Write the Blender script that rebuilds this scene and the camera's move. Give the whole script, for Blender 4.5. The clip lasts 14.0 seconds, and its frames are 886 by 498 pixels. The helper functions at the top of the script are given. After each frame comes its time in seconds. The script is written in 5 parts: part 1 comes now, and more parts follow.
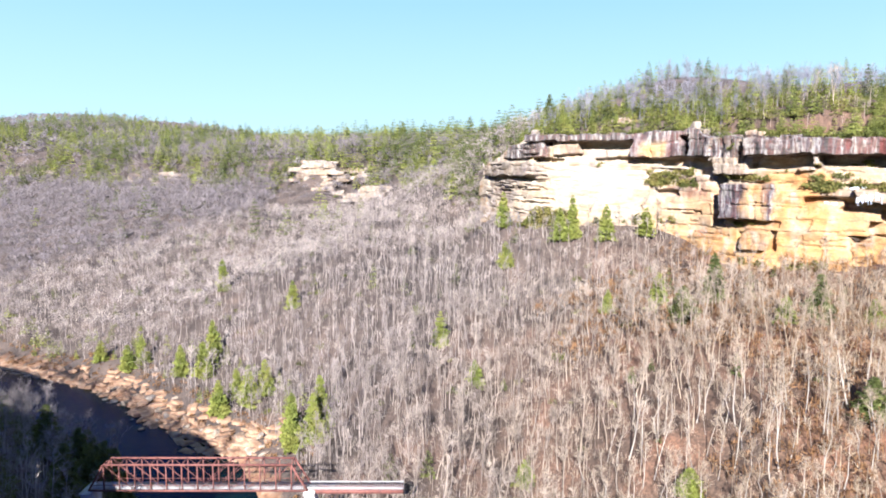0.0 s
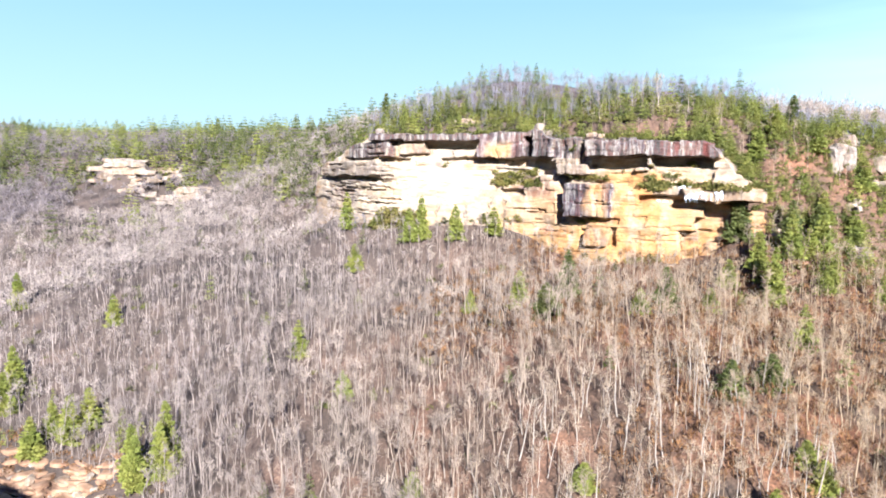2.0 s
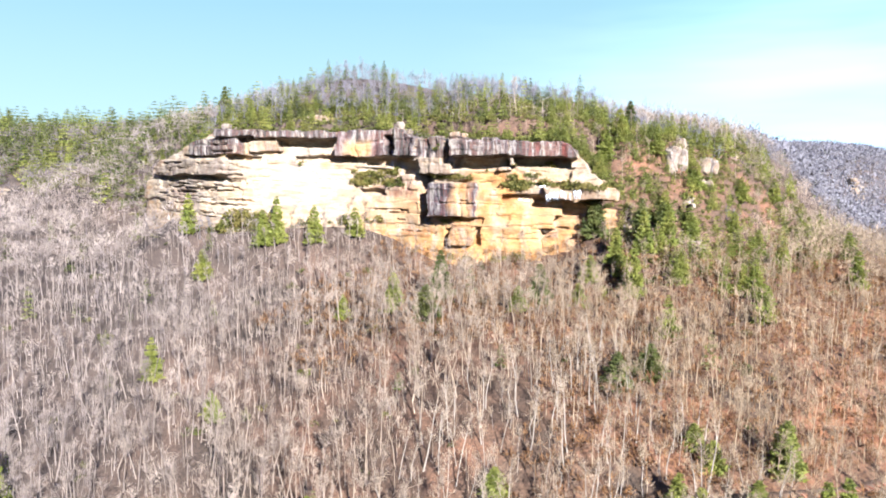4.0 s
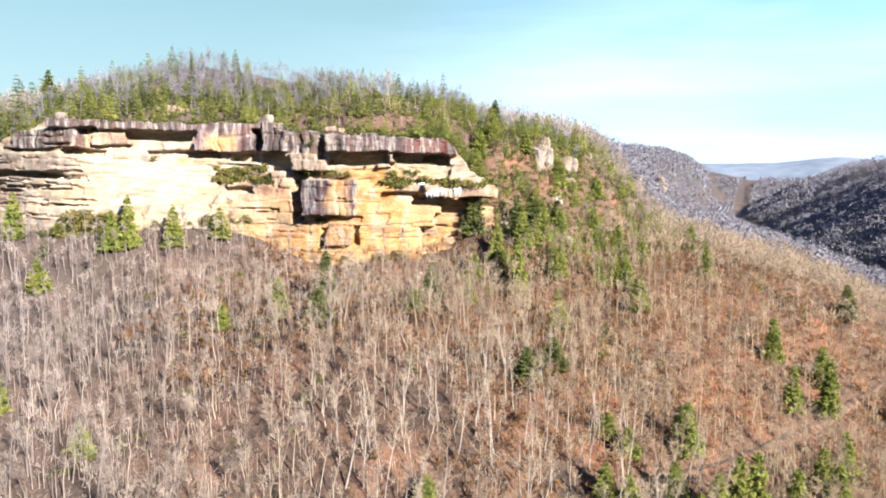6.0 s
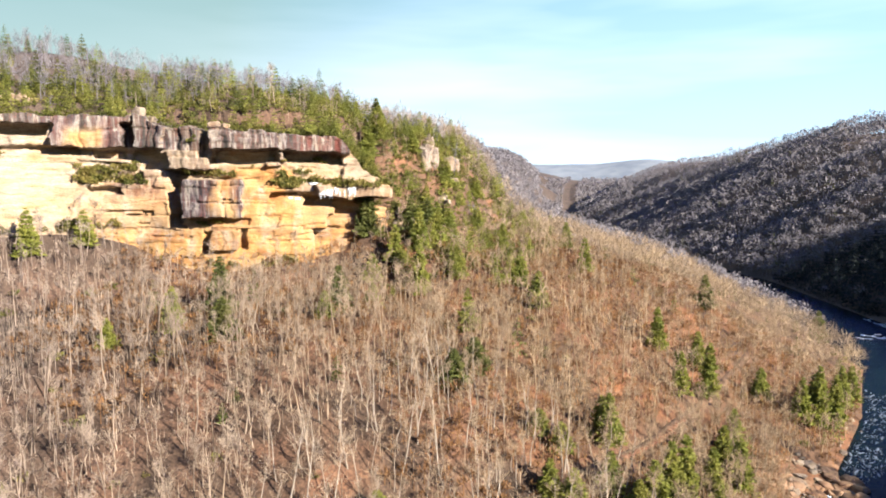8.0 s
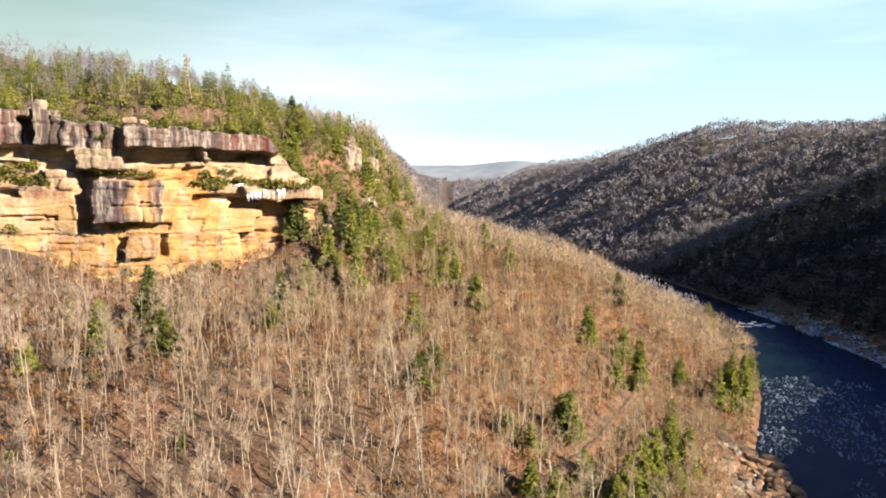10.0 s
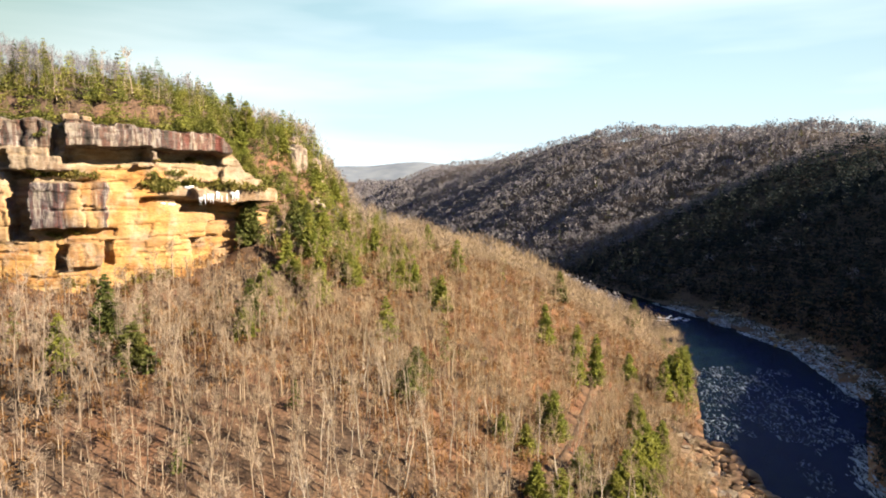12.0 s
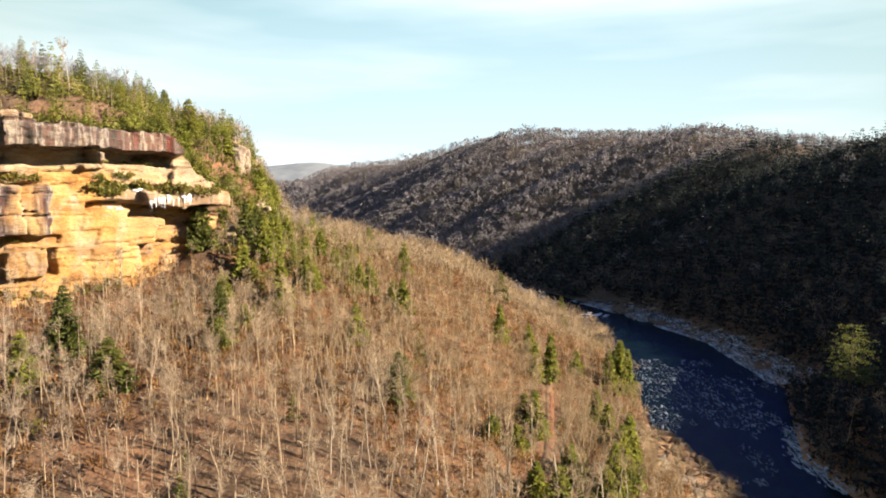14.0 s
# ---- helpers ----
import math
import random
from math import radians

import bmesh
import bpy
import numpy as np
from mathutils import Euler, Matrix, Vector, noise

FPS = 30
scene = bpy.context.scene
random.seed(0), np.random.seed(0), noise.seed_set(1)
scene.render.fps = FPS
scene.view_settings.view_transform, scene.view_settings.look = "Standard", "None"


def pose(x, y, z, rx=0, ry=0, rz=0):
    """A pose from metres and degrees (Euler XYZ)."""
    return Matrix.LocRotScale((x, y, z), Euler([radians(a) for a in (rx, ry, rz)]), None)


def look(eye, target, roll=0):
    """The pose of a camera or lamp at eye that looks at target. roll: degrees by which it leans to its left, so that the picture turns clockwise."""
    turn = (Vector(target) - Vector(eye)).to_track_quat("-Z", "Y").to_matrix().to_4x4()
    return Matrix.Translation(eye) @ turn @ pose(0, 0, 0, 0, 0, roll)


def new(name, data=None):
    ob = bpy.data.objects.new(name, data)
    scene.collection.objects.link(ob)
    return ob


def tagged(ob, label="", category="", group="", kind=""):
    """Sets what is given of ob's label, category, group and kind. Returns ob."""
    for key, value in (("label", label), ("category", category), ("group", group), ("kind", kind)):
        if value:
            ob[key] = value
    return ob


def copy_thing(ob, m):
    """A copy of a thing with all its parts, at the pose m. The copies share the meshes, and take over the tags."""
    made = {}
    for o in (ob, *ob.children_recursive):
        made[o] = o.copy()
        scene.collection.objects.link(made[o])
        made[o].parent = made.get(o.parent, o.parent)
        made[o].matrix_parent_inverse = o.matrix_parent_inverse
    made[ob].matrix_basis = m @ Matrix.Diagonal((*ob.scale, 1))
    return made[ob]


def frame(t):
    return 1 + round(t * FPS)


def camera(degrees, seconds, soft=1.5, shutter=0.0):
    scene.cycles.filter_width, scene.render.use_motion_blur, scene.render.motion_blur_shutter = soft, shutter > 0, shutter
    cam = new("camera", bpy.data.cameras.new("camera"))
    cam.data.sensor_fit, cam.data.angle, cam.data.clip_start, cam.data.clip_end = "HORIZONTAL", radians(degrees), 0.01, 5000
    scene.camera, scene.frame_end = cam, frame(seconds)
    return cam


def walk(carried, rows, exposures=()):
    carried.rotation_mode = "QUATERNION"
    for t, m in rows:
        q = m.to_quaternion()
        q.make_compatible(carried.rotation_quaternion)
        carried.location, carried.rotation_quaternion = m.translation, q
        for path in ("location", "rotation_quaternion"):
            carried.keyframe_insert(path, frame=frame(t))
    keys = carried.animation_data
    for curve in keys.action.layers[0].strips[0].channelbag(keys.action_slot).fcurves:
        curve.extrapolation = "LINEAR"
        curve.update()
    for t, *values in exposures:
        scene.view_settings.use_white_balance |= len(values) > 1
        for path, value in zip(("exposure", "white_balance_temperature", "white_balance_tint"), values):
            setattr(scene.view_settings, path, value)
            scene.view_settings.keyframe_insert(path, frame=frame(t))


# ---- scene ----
# ---------------------------------------------------------------- camera
PATH = [
    (0, 0.00, -0.00, 111.00, 84.192, 0.003),
    (0.5, -5.26, 3.10, 111.03, 84.216, -3.888),
    (1, -10.30, 6.50, 110.93, 84.221, -7.921),
    (1.5, -15.20, 10.17, 110.72, 84.244, -11.978),
    (2, -19.72, 14.19, 110.40, 84.285, -16.035),
    (2.5, -23.74, 18.42, 110.08, 84.345, -20.064),
    (3, -27.63, 22.92, 109.85, 84.385, -23.852),
    (5.5, -46.39, 48.92, 108.86, 84.359, -42.178),
    (6, -49.60, 55.07, 108.55, 84.347, -45.859),
    (6.5, -52.71, 61.27, 108.30, 84.341, -49.421),
    (7, -55.73, 67.48, 108.25, 84.339, -52.866),
    (7.5, -58.45, 73.68, 108.32, 84.339, -56.241),
    (8, -60.86, 79.85, 108.41, 84.345, -59.562),
    (8.5, -62.96, 86.09, 108.55, 84.344, -62.922),
    (11, -70.18, 119.62, 108.66, 84.437, -74.293),
    (11.5, -71.13, 126.34, 108.78, 84.448, -76.603),
    (12, -71.96, 133.17, 108.89, 84.487, -78.979),
    (12.5, -72.68, 139.97, 109.00, 84.512, -81.508),
    (13, -73.29, 146.54, 109.21, 84.519, -84.115),
    (13.5, -73.73, 153.13, 109.42, 84.518, -86.164),
    (14, -73.94, 159.72, 109.59, 84.550, -87.790),
]
cam = camera(65.6, 14.0, soft=1.9)
walk(cam, [(t, pose(x, y, z, rx, 0, rz)) for t, x, y, z, rx, rz in PATH],
     exposures=[(0, 2.82, 4950, 13), (3, 2.82, 4980, 13), (5.5, 2.7, 5200, 13), (7, 2.62, 5550, 13), (8.5, 2.53, 5950, 13), (11, 2.5, 6550, 11), (14, 2.47, 6900, 11)])

# ---------------------------------------------------------------- light
SUN_EL, SUN_AZ = radians(25), (-0.15, -0.989)
world = bpy.data.worlds.new("sky")
scene.world = world
world.use_nodes = True
wn, wl = world.node_tree.nodes, world.node_tree.links
sky = wn.new("ShaderNodeTexSky")
sky.sky_type, sky.sun_disc = "NISHITA", False
sky.sun_elevation, sky.sun_rotation = SUN_EL, math.atan2(SUN_AZ[0], SUN_AZ[1])
# a deep sky that pales into haze all round the horizon, with thin streaks of high cloud
way = wn.new("ShaderNodeTexCoord")
parts = wn.new("ShaderNodeSeparateXYZ")
wl.new(way.outputs["Generated"], parts.inputs[0])
haze = wn.new("ShaderNodeValToRGB")
for el, (p, v) in zip((haze.color_ramp.elements[0], haze.color_ramp.elements[1], haze.color_ramp.elements.new(0.2), haze.color_ramp.elements.new(0.4)),
                      ((0.0, 1.0), (1.0, 0.0), (0.265, 0.95), (0.32, 0.05))):
    el.position, el.color = p, (v, v, v, 1)
wl.new(parts.outputs["Z"], haze.inputs[0])
streak = wn.new("ShaderNodeMapping")
streak.inputs["Scale"].default_value, streak.inputs["Rotation"].default_value = (1.1, 1.1, 8), (0.03, -0.05, 0.4)
wl.new(way.outputs["Generated"], streak.inputs[0])
cloud = wn.new("ShaderNodeTexNoise")
cloud.inputs["Scale"].default_value, cloud.inputs["Detail"].default_value = 1.3, 4
wl.new(streak.outputs[0], cloud.inputs["Vector"])
veil = wn.new("ShaderNodeValToRGB")
veil.color_ramp.elements[0].position, veil.color_ramp.elements[1].position = 0.4, 0.7
veil.color_ramp.elements[1].color = (0.38, 0.38, 0.38, 1)
wl.new(cloud.outputs["Fac"], veil.inputs[0])


def over(fac, a, b):
    m = wn.new("ShaderNodeMix")
    m.data_type = "RGBA"
    wl.new(fac, m.inputs["Factor"])
    wl.new(a, m.inputs["A"])
    m.inputs["B"].default_value = (*b, 1)
    return m.outputs["Result"]


thin = wn.new("ShaderNodeMath")
thin.operation = "MULTIPLY"
wl.new(veil.outputs[0], thin.inputs[0])
wl.new(haze.outputs[0], thin.inputs[1])
east = wn.new("ShaderNodeMapRange")
east.inputs["From Min"].default_value, east.inputs["From Max"].default_value = 0.5, 0.9
wl.new(parts.outputs["X"], east.inputs["Value"])
drift = wn.new("ShaderNodeMath")
drift.operation = "MULTIPLY"
wl.new(thin.outputs[0], drift.inputs[0])
wl.new(east.outputs[0], drift.inputs[1])
deep = wn.new("ShaderNodeMix")
deep.data_type, deep.blend_type = "RGBA", "MULTIPLY"
deep.inputs["Factor"].default_value, deep.inputs["B"].default_value = 1.0, (0.012, 0.14, 1.75, 1)
wl.new(sky.outputs[0], deep.inputs["A"])
rise = wn.new("ShaderNodeValToRGB")
rise.color_ramp.elements[0].color, rise.color_ramp.elements[1].color = (4.3, 4.85, 4.75, 1), (2.6, 3.55, 3.38, 1)
rise.color_ramp.elements[1].position = 0.24
wl.new(parts.outputs["Z"], rise.inputs[0])
tone = wn.new("ShaderNodeMix")
tone.data_type = "RGBA"
wl.new(haze.outputs[0], tone.inputs["Factor"])
wl.new(deep.outputs["Result"], tone.inputs["A"])
wl.new(rise.outputs[0], tone.inputs["B"])
side = wn.new("ShaderNodeMapRange")
side.inputs["From Min"].default_value, side.inputs["From Max"].default_value = 0.66, 1.0
wl.new(parts.outputs["X"], side.inputs["Value"])
cast = wn.new("ShaderNodeMix")
cast.data_type = "RGBA"
cast.inputs["A"].default_value, cast.inputs["B"].default_value = (0.635, 0.66, 0.56, 1), (0.78, 0.895, 1.03, 1)
wl.new(side.outputs[0], cast.inputs["Factor"])
glow = wn.new("ShaderNodeMix")
glow.data_type, glow.blend_type = "RGBA", "MULTIPLY"
glow.inputs["Factor"].default_value = 1.0
wl.new(tone.outputs["Result"], glow.inputs["A"])
wl.new(cast.outputs["Result"], glow.inputs["B"])
pale = glow.outputs["Result"]
wl.new(over(drift.outputs[0], pale, (6.3, 6.45, 6.5)), wn["Background"].inputs[0])
wn["Background"].inputs[1].default_value = 0.05
sun = new("sun", bpy.data.lights.new("sun", "SUN"))
sun.data.energy, sun.data.angle, sun.data.color = 5.0, radians(0.5), (1.0, 0.84, 0.64)
sun.matrix_world = look((SUN_AZ[0] * 400, SUN_AZ[1] * 400, 400 * math.tan(SUN_EL)), (0, 0, 0))

# ---------------------------------------------------------------- helpers
rng = np.random.default_rng(7)


def mesh_of(name, verts, tris):
    """A mesh from arrays of corners and of triangles or quads."""
    verts, tris = np.asarray(verts, np.float32), np.asarray(tris, np.int32)
    me, k = bpy.data.meshes.new(name), tris.shape[1]
    me.vertices.add(len(verts))
    me.vertices.foreach_set("co", verts.ravel())
    me.loops.add(tris.size)
    me.loops.foreach_set("vertex_index", tris.ravel())
    me.polygons.add(len(tris))
    me.polygons.foreach_set("loop_start", np.arange(0, tris.size, k, dtype=np.int32))
    me.update(calc_edges=True)
    me.validate()
    return me


def smooth(me):
    me.polygons.foreach_set("use_smooth", np.ones(len(me.polygons), bool))
    return me


def part(name, data, material, parent=None, label=""):
    ob = new(name, data)
    if material and not data.materials:
        data.materials.append(material)
    if parent:
        ob.parent = parent
    return tagged(ob, label)


def step(x, a, b):
    t = np.clip((x - a) / (b - a), 0, 1)
    return t * t * (3 - 2 * t)


def wob(x, y, s, seed=0.0):
    """Cheap smooth noise of about -1 to 1 at a size of s metres."""
    a, b = x / s * 6.28 + seed, y / s * 6.28 - seed * 1.7
    return (np.sin(a + 1.3 * np.sin(0.7 * b)) + np.sin(0.83 * b + 1.1 * np.sin(0.6 * a + seed)) + np.sin(0.57 * (a + b) + 2 * seed)) / 3


def grain(x, y, s, seed=0, octaves=4):
    """Fractal lattice noise of about -1 to 1; the largest lumps are s metres."""
    total, amp, norm = np.zeros(np.shape(x)), 1.0, 0.0
    for k in range(octaves):
        a, b = np.asarray(x) / s + 31.7 * seed + 7.3 * k, np.asarray(y) / s - 17.9 * seed + 3.1 * k
        i, j = np.floor(a), np.floor(b)
        u, v = a - i, b - j
        u, v = u * u * (3 - 2 * u), v * v * (3 - 2 * v)

        def at(p, q):
            h = np.sin(p * 127.1 + q * 311.7 + seed * 74.7) * 43758.5453
            return 2 * (h - np.floor(h)) - 1

        total += amp * ((at(i, j) * (1 - u) + at(i + 1, j) * u) * (1 - v) + (at(i, j + 1) * (1 - u) + at(i + 1, j + 1) * u) * v)
        norm, amp, s = norm + amp, amp * 0.5, s * 0.5
    return total / norm * 1.4


def material(name, rough=0.8, metal=0.0):
    m = bpy.data.materials.new(name)
    m.use_nodes = True
    b = m.node_tree.nodes["Principled BSDF"]
    b.inputs["Roughness"].default_value, b.inputs["Metallic"].default_value = rough, metal
    b.inputs["Specular IOR Level"].default_value = 0.25
    return m, m.node_tree.nodes, m.node_tree.links, b


def ramp(nodes, stops):
    r = nodes.new("ShaderNodeValToRGB")
    e = r.color_ramp.elements
    while len(e) < len(stops):
        e.new(0.5)
    for el, (p, c) in zip(e, stops):
        el.position, el.color = p, (*c, 1)
    return r


def noisy(nodes, links, scale, detail=4.0, coords=None, stretch=None, rough=0.55):
    n = nodes.new("ShaderNodeTexNoise")
    n.inputs["Scale"].default_value, n.inputs["Detail"].default_value, n.inputs["Roughness"].default_value = scale, detail, rough
    if coords is None:
        coords = nodes.new("ShaderNodeNewGeometry").outputs["Position"]
    if stretch:
        m = nodes.new("ShaderNodeMapping")
        m.inputs["Scale"].default_value = stretch
        links.new(coords, m.inputs[0])
        coords = m.outputs[0]
    links.new(coords, n.inputs["Vector"])
    return n.outputs["Fac"]


def mixed(nodes, links, fac, a, b, mode="MIX"):
    m = nodes.new("ShaderNodeMix")
    m.data_type, m.blend_type = "RGBA", mode
    for sock, v in ((m.inputs["Factor"], fac), (m.inputs["A"], a), (m.inputs["B"], b)):
        if isinstance(v, (int, float)):
            sock.default_value = v
        elif isinstance(v, tuple):
            sock.default_value = (*v, 1)
        else:
            links.new(v, sock)
    return m.outputs["Result"]


def bump(nodes, links, bsdf, height, strength, dist):
    b = nodes.new("ShaderNodeBump")
    b.inputs["Strength"].default_value, b.inputs["Distance"].default_value = strength, dist
    links.new(height, b.inputs["Height"])
    links.new(b.outputs[0], bsdf.inputs["Normal"])


# ---------------------------------------------------------------- materials
def spur_share(n, l):
    """How far haze-like grey put into the colour replaces the spur foot's tan."""
    gap = n.new("ShaderNodeVectorMath")
    gap.operation = "DISTANCE"
    l.new(n.new("ShaderNodeNewGeometry").outputs["Position"], gap.inputs[0])
    gap.inputs[1].default_value = (250, 110, 0)
    share = n.new("ShaderNodeMapRange")
    share.inputs["From Min"].default_value, share.inputs["From Max"].default_value = 140, 330
    l.new(gap.outputs["Value"], share.inputs["Value"])
    return share.outputs[0]


def litter_mat():
    m, n, l, b = material("leaf_litter", 0.95)
    big = ramp(n, [(0.3, (0.038, 0.028, 0.02)), (0.46, (0.074, 0.046, 0.028)), (0.6, (0.11, 0.057, 0.03)), (0.72, (0.145, 0.066, 0.03))])
    l.new(noisy(n, l, 0.045, 5), big.inputs[0])
    fine = ramp(n, [(0.35, (0.45, 0.42, 0.4)), (0.65, (1.25, 1.15, 1.0))])
    l.new(noisy(n, l, 1.3, 5), fine.inputs[0])
    floor = mixed(n, l, 1.0, big.outputs[0], fine.outputs[0], "MULTIPLY")
    # litter greyed by colour with distance, like haze
    greyed = ramp(n, [(0.3, (0.032, 0.026, 0.022)), (0.55, (0.058, 0.046, 0.039)), (0.72, (0.085, 0.064, 0.052))])
    l.new(noisy(n, l, 0.045, 5), greyed.inputs[0])
    floor = mixed(n, l, spur_share(n, l), floor, mixed(n, l, 1.0, greyed.outputs[0], fine.outputs[0], "MULTIPLY"))
    sand = ramp(n, [(0.3, (0.075, 0.036, 0.02)), (0.45, (0.15, 0.078, 0.038)), (0.58, (0.2, 0.125, 0.07)), (0.72, (0.26, 0.2, 0.14))])
    l.new(noisy(n, l, 0.3, 6), sand.inputs[0])
    up = n.new("ShaderNodeSeparateXYZ")
    l.new(n.new("ShaderNodeNewGeometry").outputs["Position"], up.inputs[0])
    edge = n.new("ShaderNodeMath")
    edge.operation = "MULTIPLY_ADD"
    l.new(noisy(n, l, 0.15, 4), edge.inputs[0])
    edge.inputs[1].default_value = 9
    l.new(up.outputs["Z"], edge.inputs[2])
    scour = n.new("ShaderNodeMapRange")
    scour.inputs["From Min"].default_value, scour.inputs["From Max"].default_value = 8.0, 5.6
    l.new(edge.outputs[0], scour.inputs["Value"])
    reach = n.new("ShaderNodeMapRange")
    reach.inputs["From Min"].default_value, reach.inputs["From Max"].default_value = 238, 222
    l.new(up.outputs["X"], reach.inputs["Value"])
    open_bank = n.new("ShaderNodeMath")
    open_bank.operation = "MULTIPLY"
    l.new(scour.outputs[0], open_bank.inputs[0])
    l.new(reach.outputs[0], open_bank.inputs[1])
    l.new(mixed(n, l, open_bank.outputs[0], floor, sand.outputs[0]), b.inputs["Base Color"])
    bump(n, l, b, noisy(n, l, 2.0, 4), 0.5, 0.3)
    return m


def attribute(n, name):
    a = n.new("ShaderNodeAttribute")
    a.attribute_name = name
    return a.outputs["Fac"]


def rock_mat(name="sandstone", plain=0.0):
    """Bedded sandstone; stain and ochre are read from the mesh."""
    m, n, l, b = material(name, 0.9)
    bed = ramp(n, [(0.25, (0.125, 0.088, 0.058)), (0.4, (0.19, 0.15, 0.105)), (0.54, (0.25, 0.212, 0.16)), (0.66, (0.22, 0.158, 0.094)), (0.78, (0.165, 0.098, 0.054))])
    l.new(noisy(n, l, 0.07, 7, stretch=(1, 1, 4)), bed.inputs[0])
    rust = ramp(n, [(0.3, (0.15, 0.07, 0.026)), (0.5, (0.225, 0.13, 0.046)), (0.7, (0.265, 0.185, 0.088))])
    l.new(noisy(n, l, 0.11, 7, stretch=(1, 1, 2)), rust.inputs[0])
    dark = ramp(n, [(0.34, (0.006, 0.007, 0.009)), (0.42, (0.02, 0.018, 0.021)), (0.455, (0.062, 0.026, 0.023)), (0.49, (0.043, 0.036, 0.04)), (0.53, (0.075, 0.066, 0.068)), (0.58, (0.18, 0.168, 0.156)), (0.64, (0.065, 0.043, 0.041))])
    l.new(noisy(n, l, 0.42, 5, stretch=(1, 1, 0.11), rough=0.55), dark.inputs[0])
    soft = ramp(n, [(0.35, (0, 0, 0)), (0.62, (1, 1, 1))])
    l.new(noisy(n, l, 0.25, 5, stretch=(1, 1, 0.35)), soft.inputs[0])
    if plain:
        c = mixed(n, l, plain, bed.outputs[0], dark.outputs[0])
    else:
        wash = ramp(n, [(0.25, (0, 0, 0)), (0.5, (1, 1, 1))])
        l.new(noisy(n, l, 0.2, 5, stretch=(1, 1, 0.5)), wash.inputs[0])
        c = mixed(n, l, attribute(n, "ochre"), bed.outputs[0], mixed(n, l, wash.outputs[0], bed.outputs[0], rust.outputs[0]))
        k = n.new("ShaderNodeMath")
        k.operation, k.use_clamp = "MULTIPLY_ADD", True
        l.new(soft.outputs[0], k.inputs[0])
        k.inputs[1].default_value = 0.25
        l.new(attribute(n, "stain"), k.inputs[2])
        g = n.new("ShaderNodeMath")
        g.operation = "MULTIPLY"
        l.new(k.outputs[0], g.inputs[0])
        l.new(attribute(n, "stain"), g.inputs[1])
        c = mixed(n, l, g.outputs[0], c, dark.outputs[0])
        # iron-red washes and black seeps run down in streaks
        seep = ramp(n, [(0.4, (0, 0, 0)), (0.56, (1, 1, 1))])
        l.new(noisy(n, l, 0.55, 6, stretch=(1, 1, 0.1), rough=0.6), seep.inputs[0])
        for key, tone in (("red", (0.075, 0.022, 0.017)), ("black", (0.008, 0.008, 0.011))):
            w = n.new("ShaderNodeMath")
            w.operation = "MULTIPLY"
            l.new(seep.outputs[0], w.inputs[0])
            l.new(attribute(n, key), w.inputs[1])
            c = mixed(n, l, w.outputs[0], c, tone)
    pits = ramp(n, [(0.3, (0.55, 0.5, 0.46)), (0.5, (1, 1, 1))])
    l.new(noisy(n, l, 1.6, 6, stretch=(1, 1, 3)), pits.inputs[0])
    c = mixed(n, l, 0.8, c, pits.outputs[0], "MULTIPLY")
    hue = ramp(n, [(0.34, (0.7, 0.68, 0.7)), (0.43, (1.08, 1.08, 1.05)), (0.54, (1.08, 1.05, 0.93)), (0.62, (1.1, 0.93, 0.72)), (0.7, (0.86, 0.8, 0.76))])
    l.new(noisy(n, l, 0.055, 6, stretch=(1, 1, 1.5), rough=0.6), hue.inputs[0])
    c = mixed(n, l, 0.85, c, hue.outputs[0], "MULTIPLY")
    crack = ramp(n, [(0.455, (1, 1, 1)), (0.485, (0.3, 0.26, 0.24)), (0.515, (1, 1, 1))])
    l.new(noisy(n, l, 0.09, 6, stretch=(1, 1, 5), rough=0.6), crack.inputs[0])
    l.new(mixed(n, l, 0.3, c, crack.outputs[0], "MULTIPLY"), b.inputs["Base Color"])
    bump(n, l, b, noisy(n, l, 0.9, 8, stretch=(1, 1, 2.6)), 0.8, 0.6)
    return m


def leafy(m, n, l, b, r, thin, vary, trees=1.0):
    """Thin growth: every spray differs a little and lets some light through."""
    each = ramp(n, [(0.0, (1 - vary,) * 3), (1.0, (1 + vary,) * 3)])
    l.new(n.new("ShaderNodeNewGeometry").outputs["Random Per Island"], each.inputs[0])
    c = mixed(n, l, 1.0, r, each.outputs[0], "MULTIPLY")
    # whole trees differ too
    tree = ramp(n, [(0.0, (1, 1, 1)), (0.02, (0.7, 0.69, 0.7)), (0.4, (0.91, 0.9, 0.9)), (0.75, (1.07, 1.06, 1.05)), (1.0, (1.24, 1.23, 1.22))])
    l.new(attribute(n, "tint"), tree.inputs[0])
    c = mixed(n, l, trees, c, tree.outputs[0], "MULTIPLY")
    l.new(c, b.inputs["Base Color"])
    if thin:
        t = n.new("ShaderNodeBsdfTranslucent")
        l.new(c, t.inputs["Color"])
        k = n.new("ShaderNodeMixShader")
        k.inputs[0].default_value = thin
        l.new(b.outputs[0], k.inputs[1])
        l.new(t.outputs[0], k.inputs[2])
        for o in n:
            if o.type == "OUTPUT_MATERIAL":
                l.new(k.outputs[0], o.inputs["Surface"])
    return m


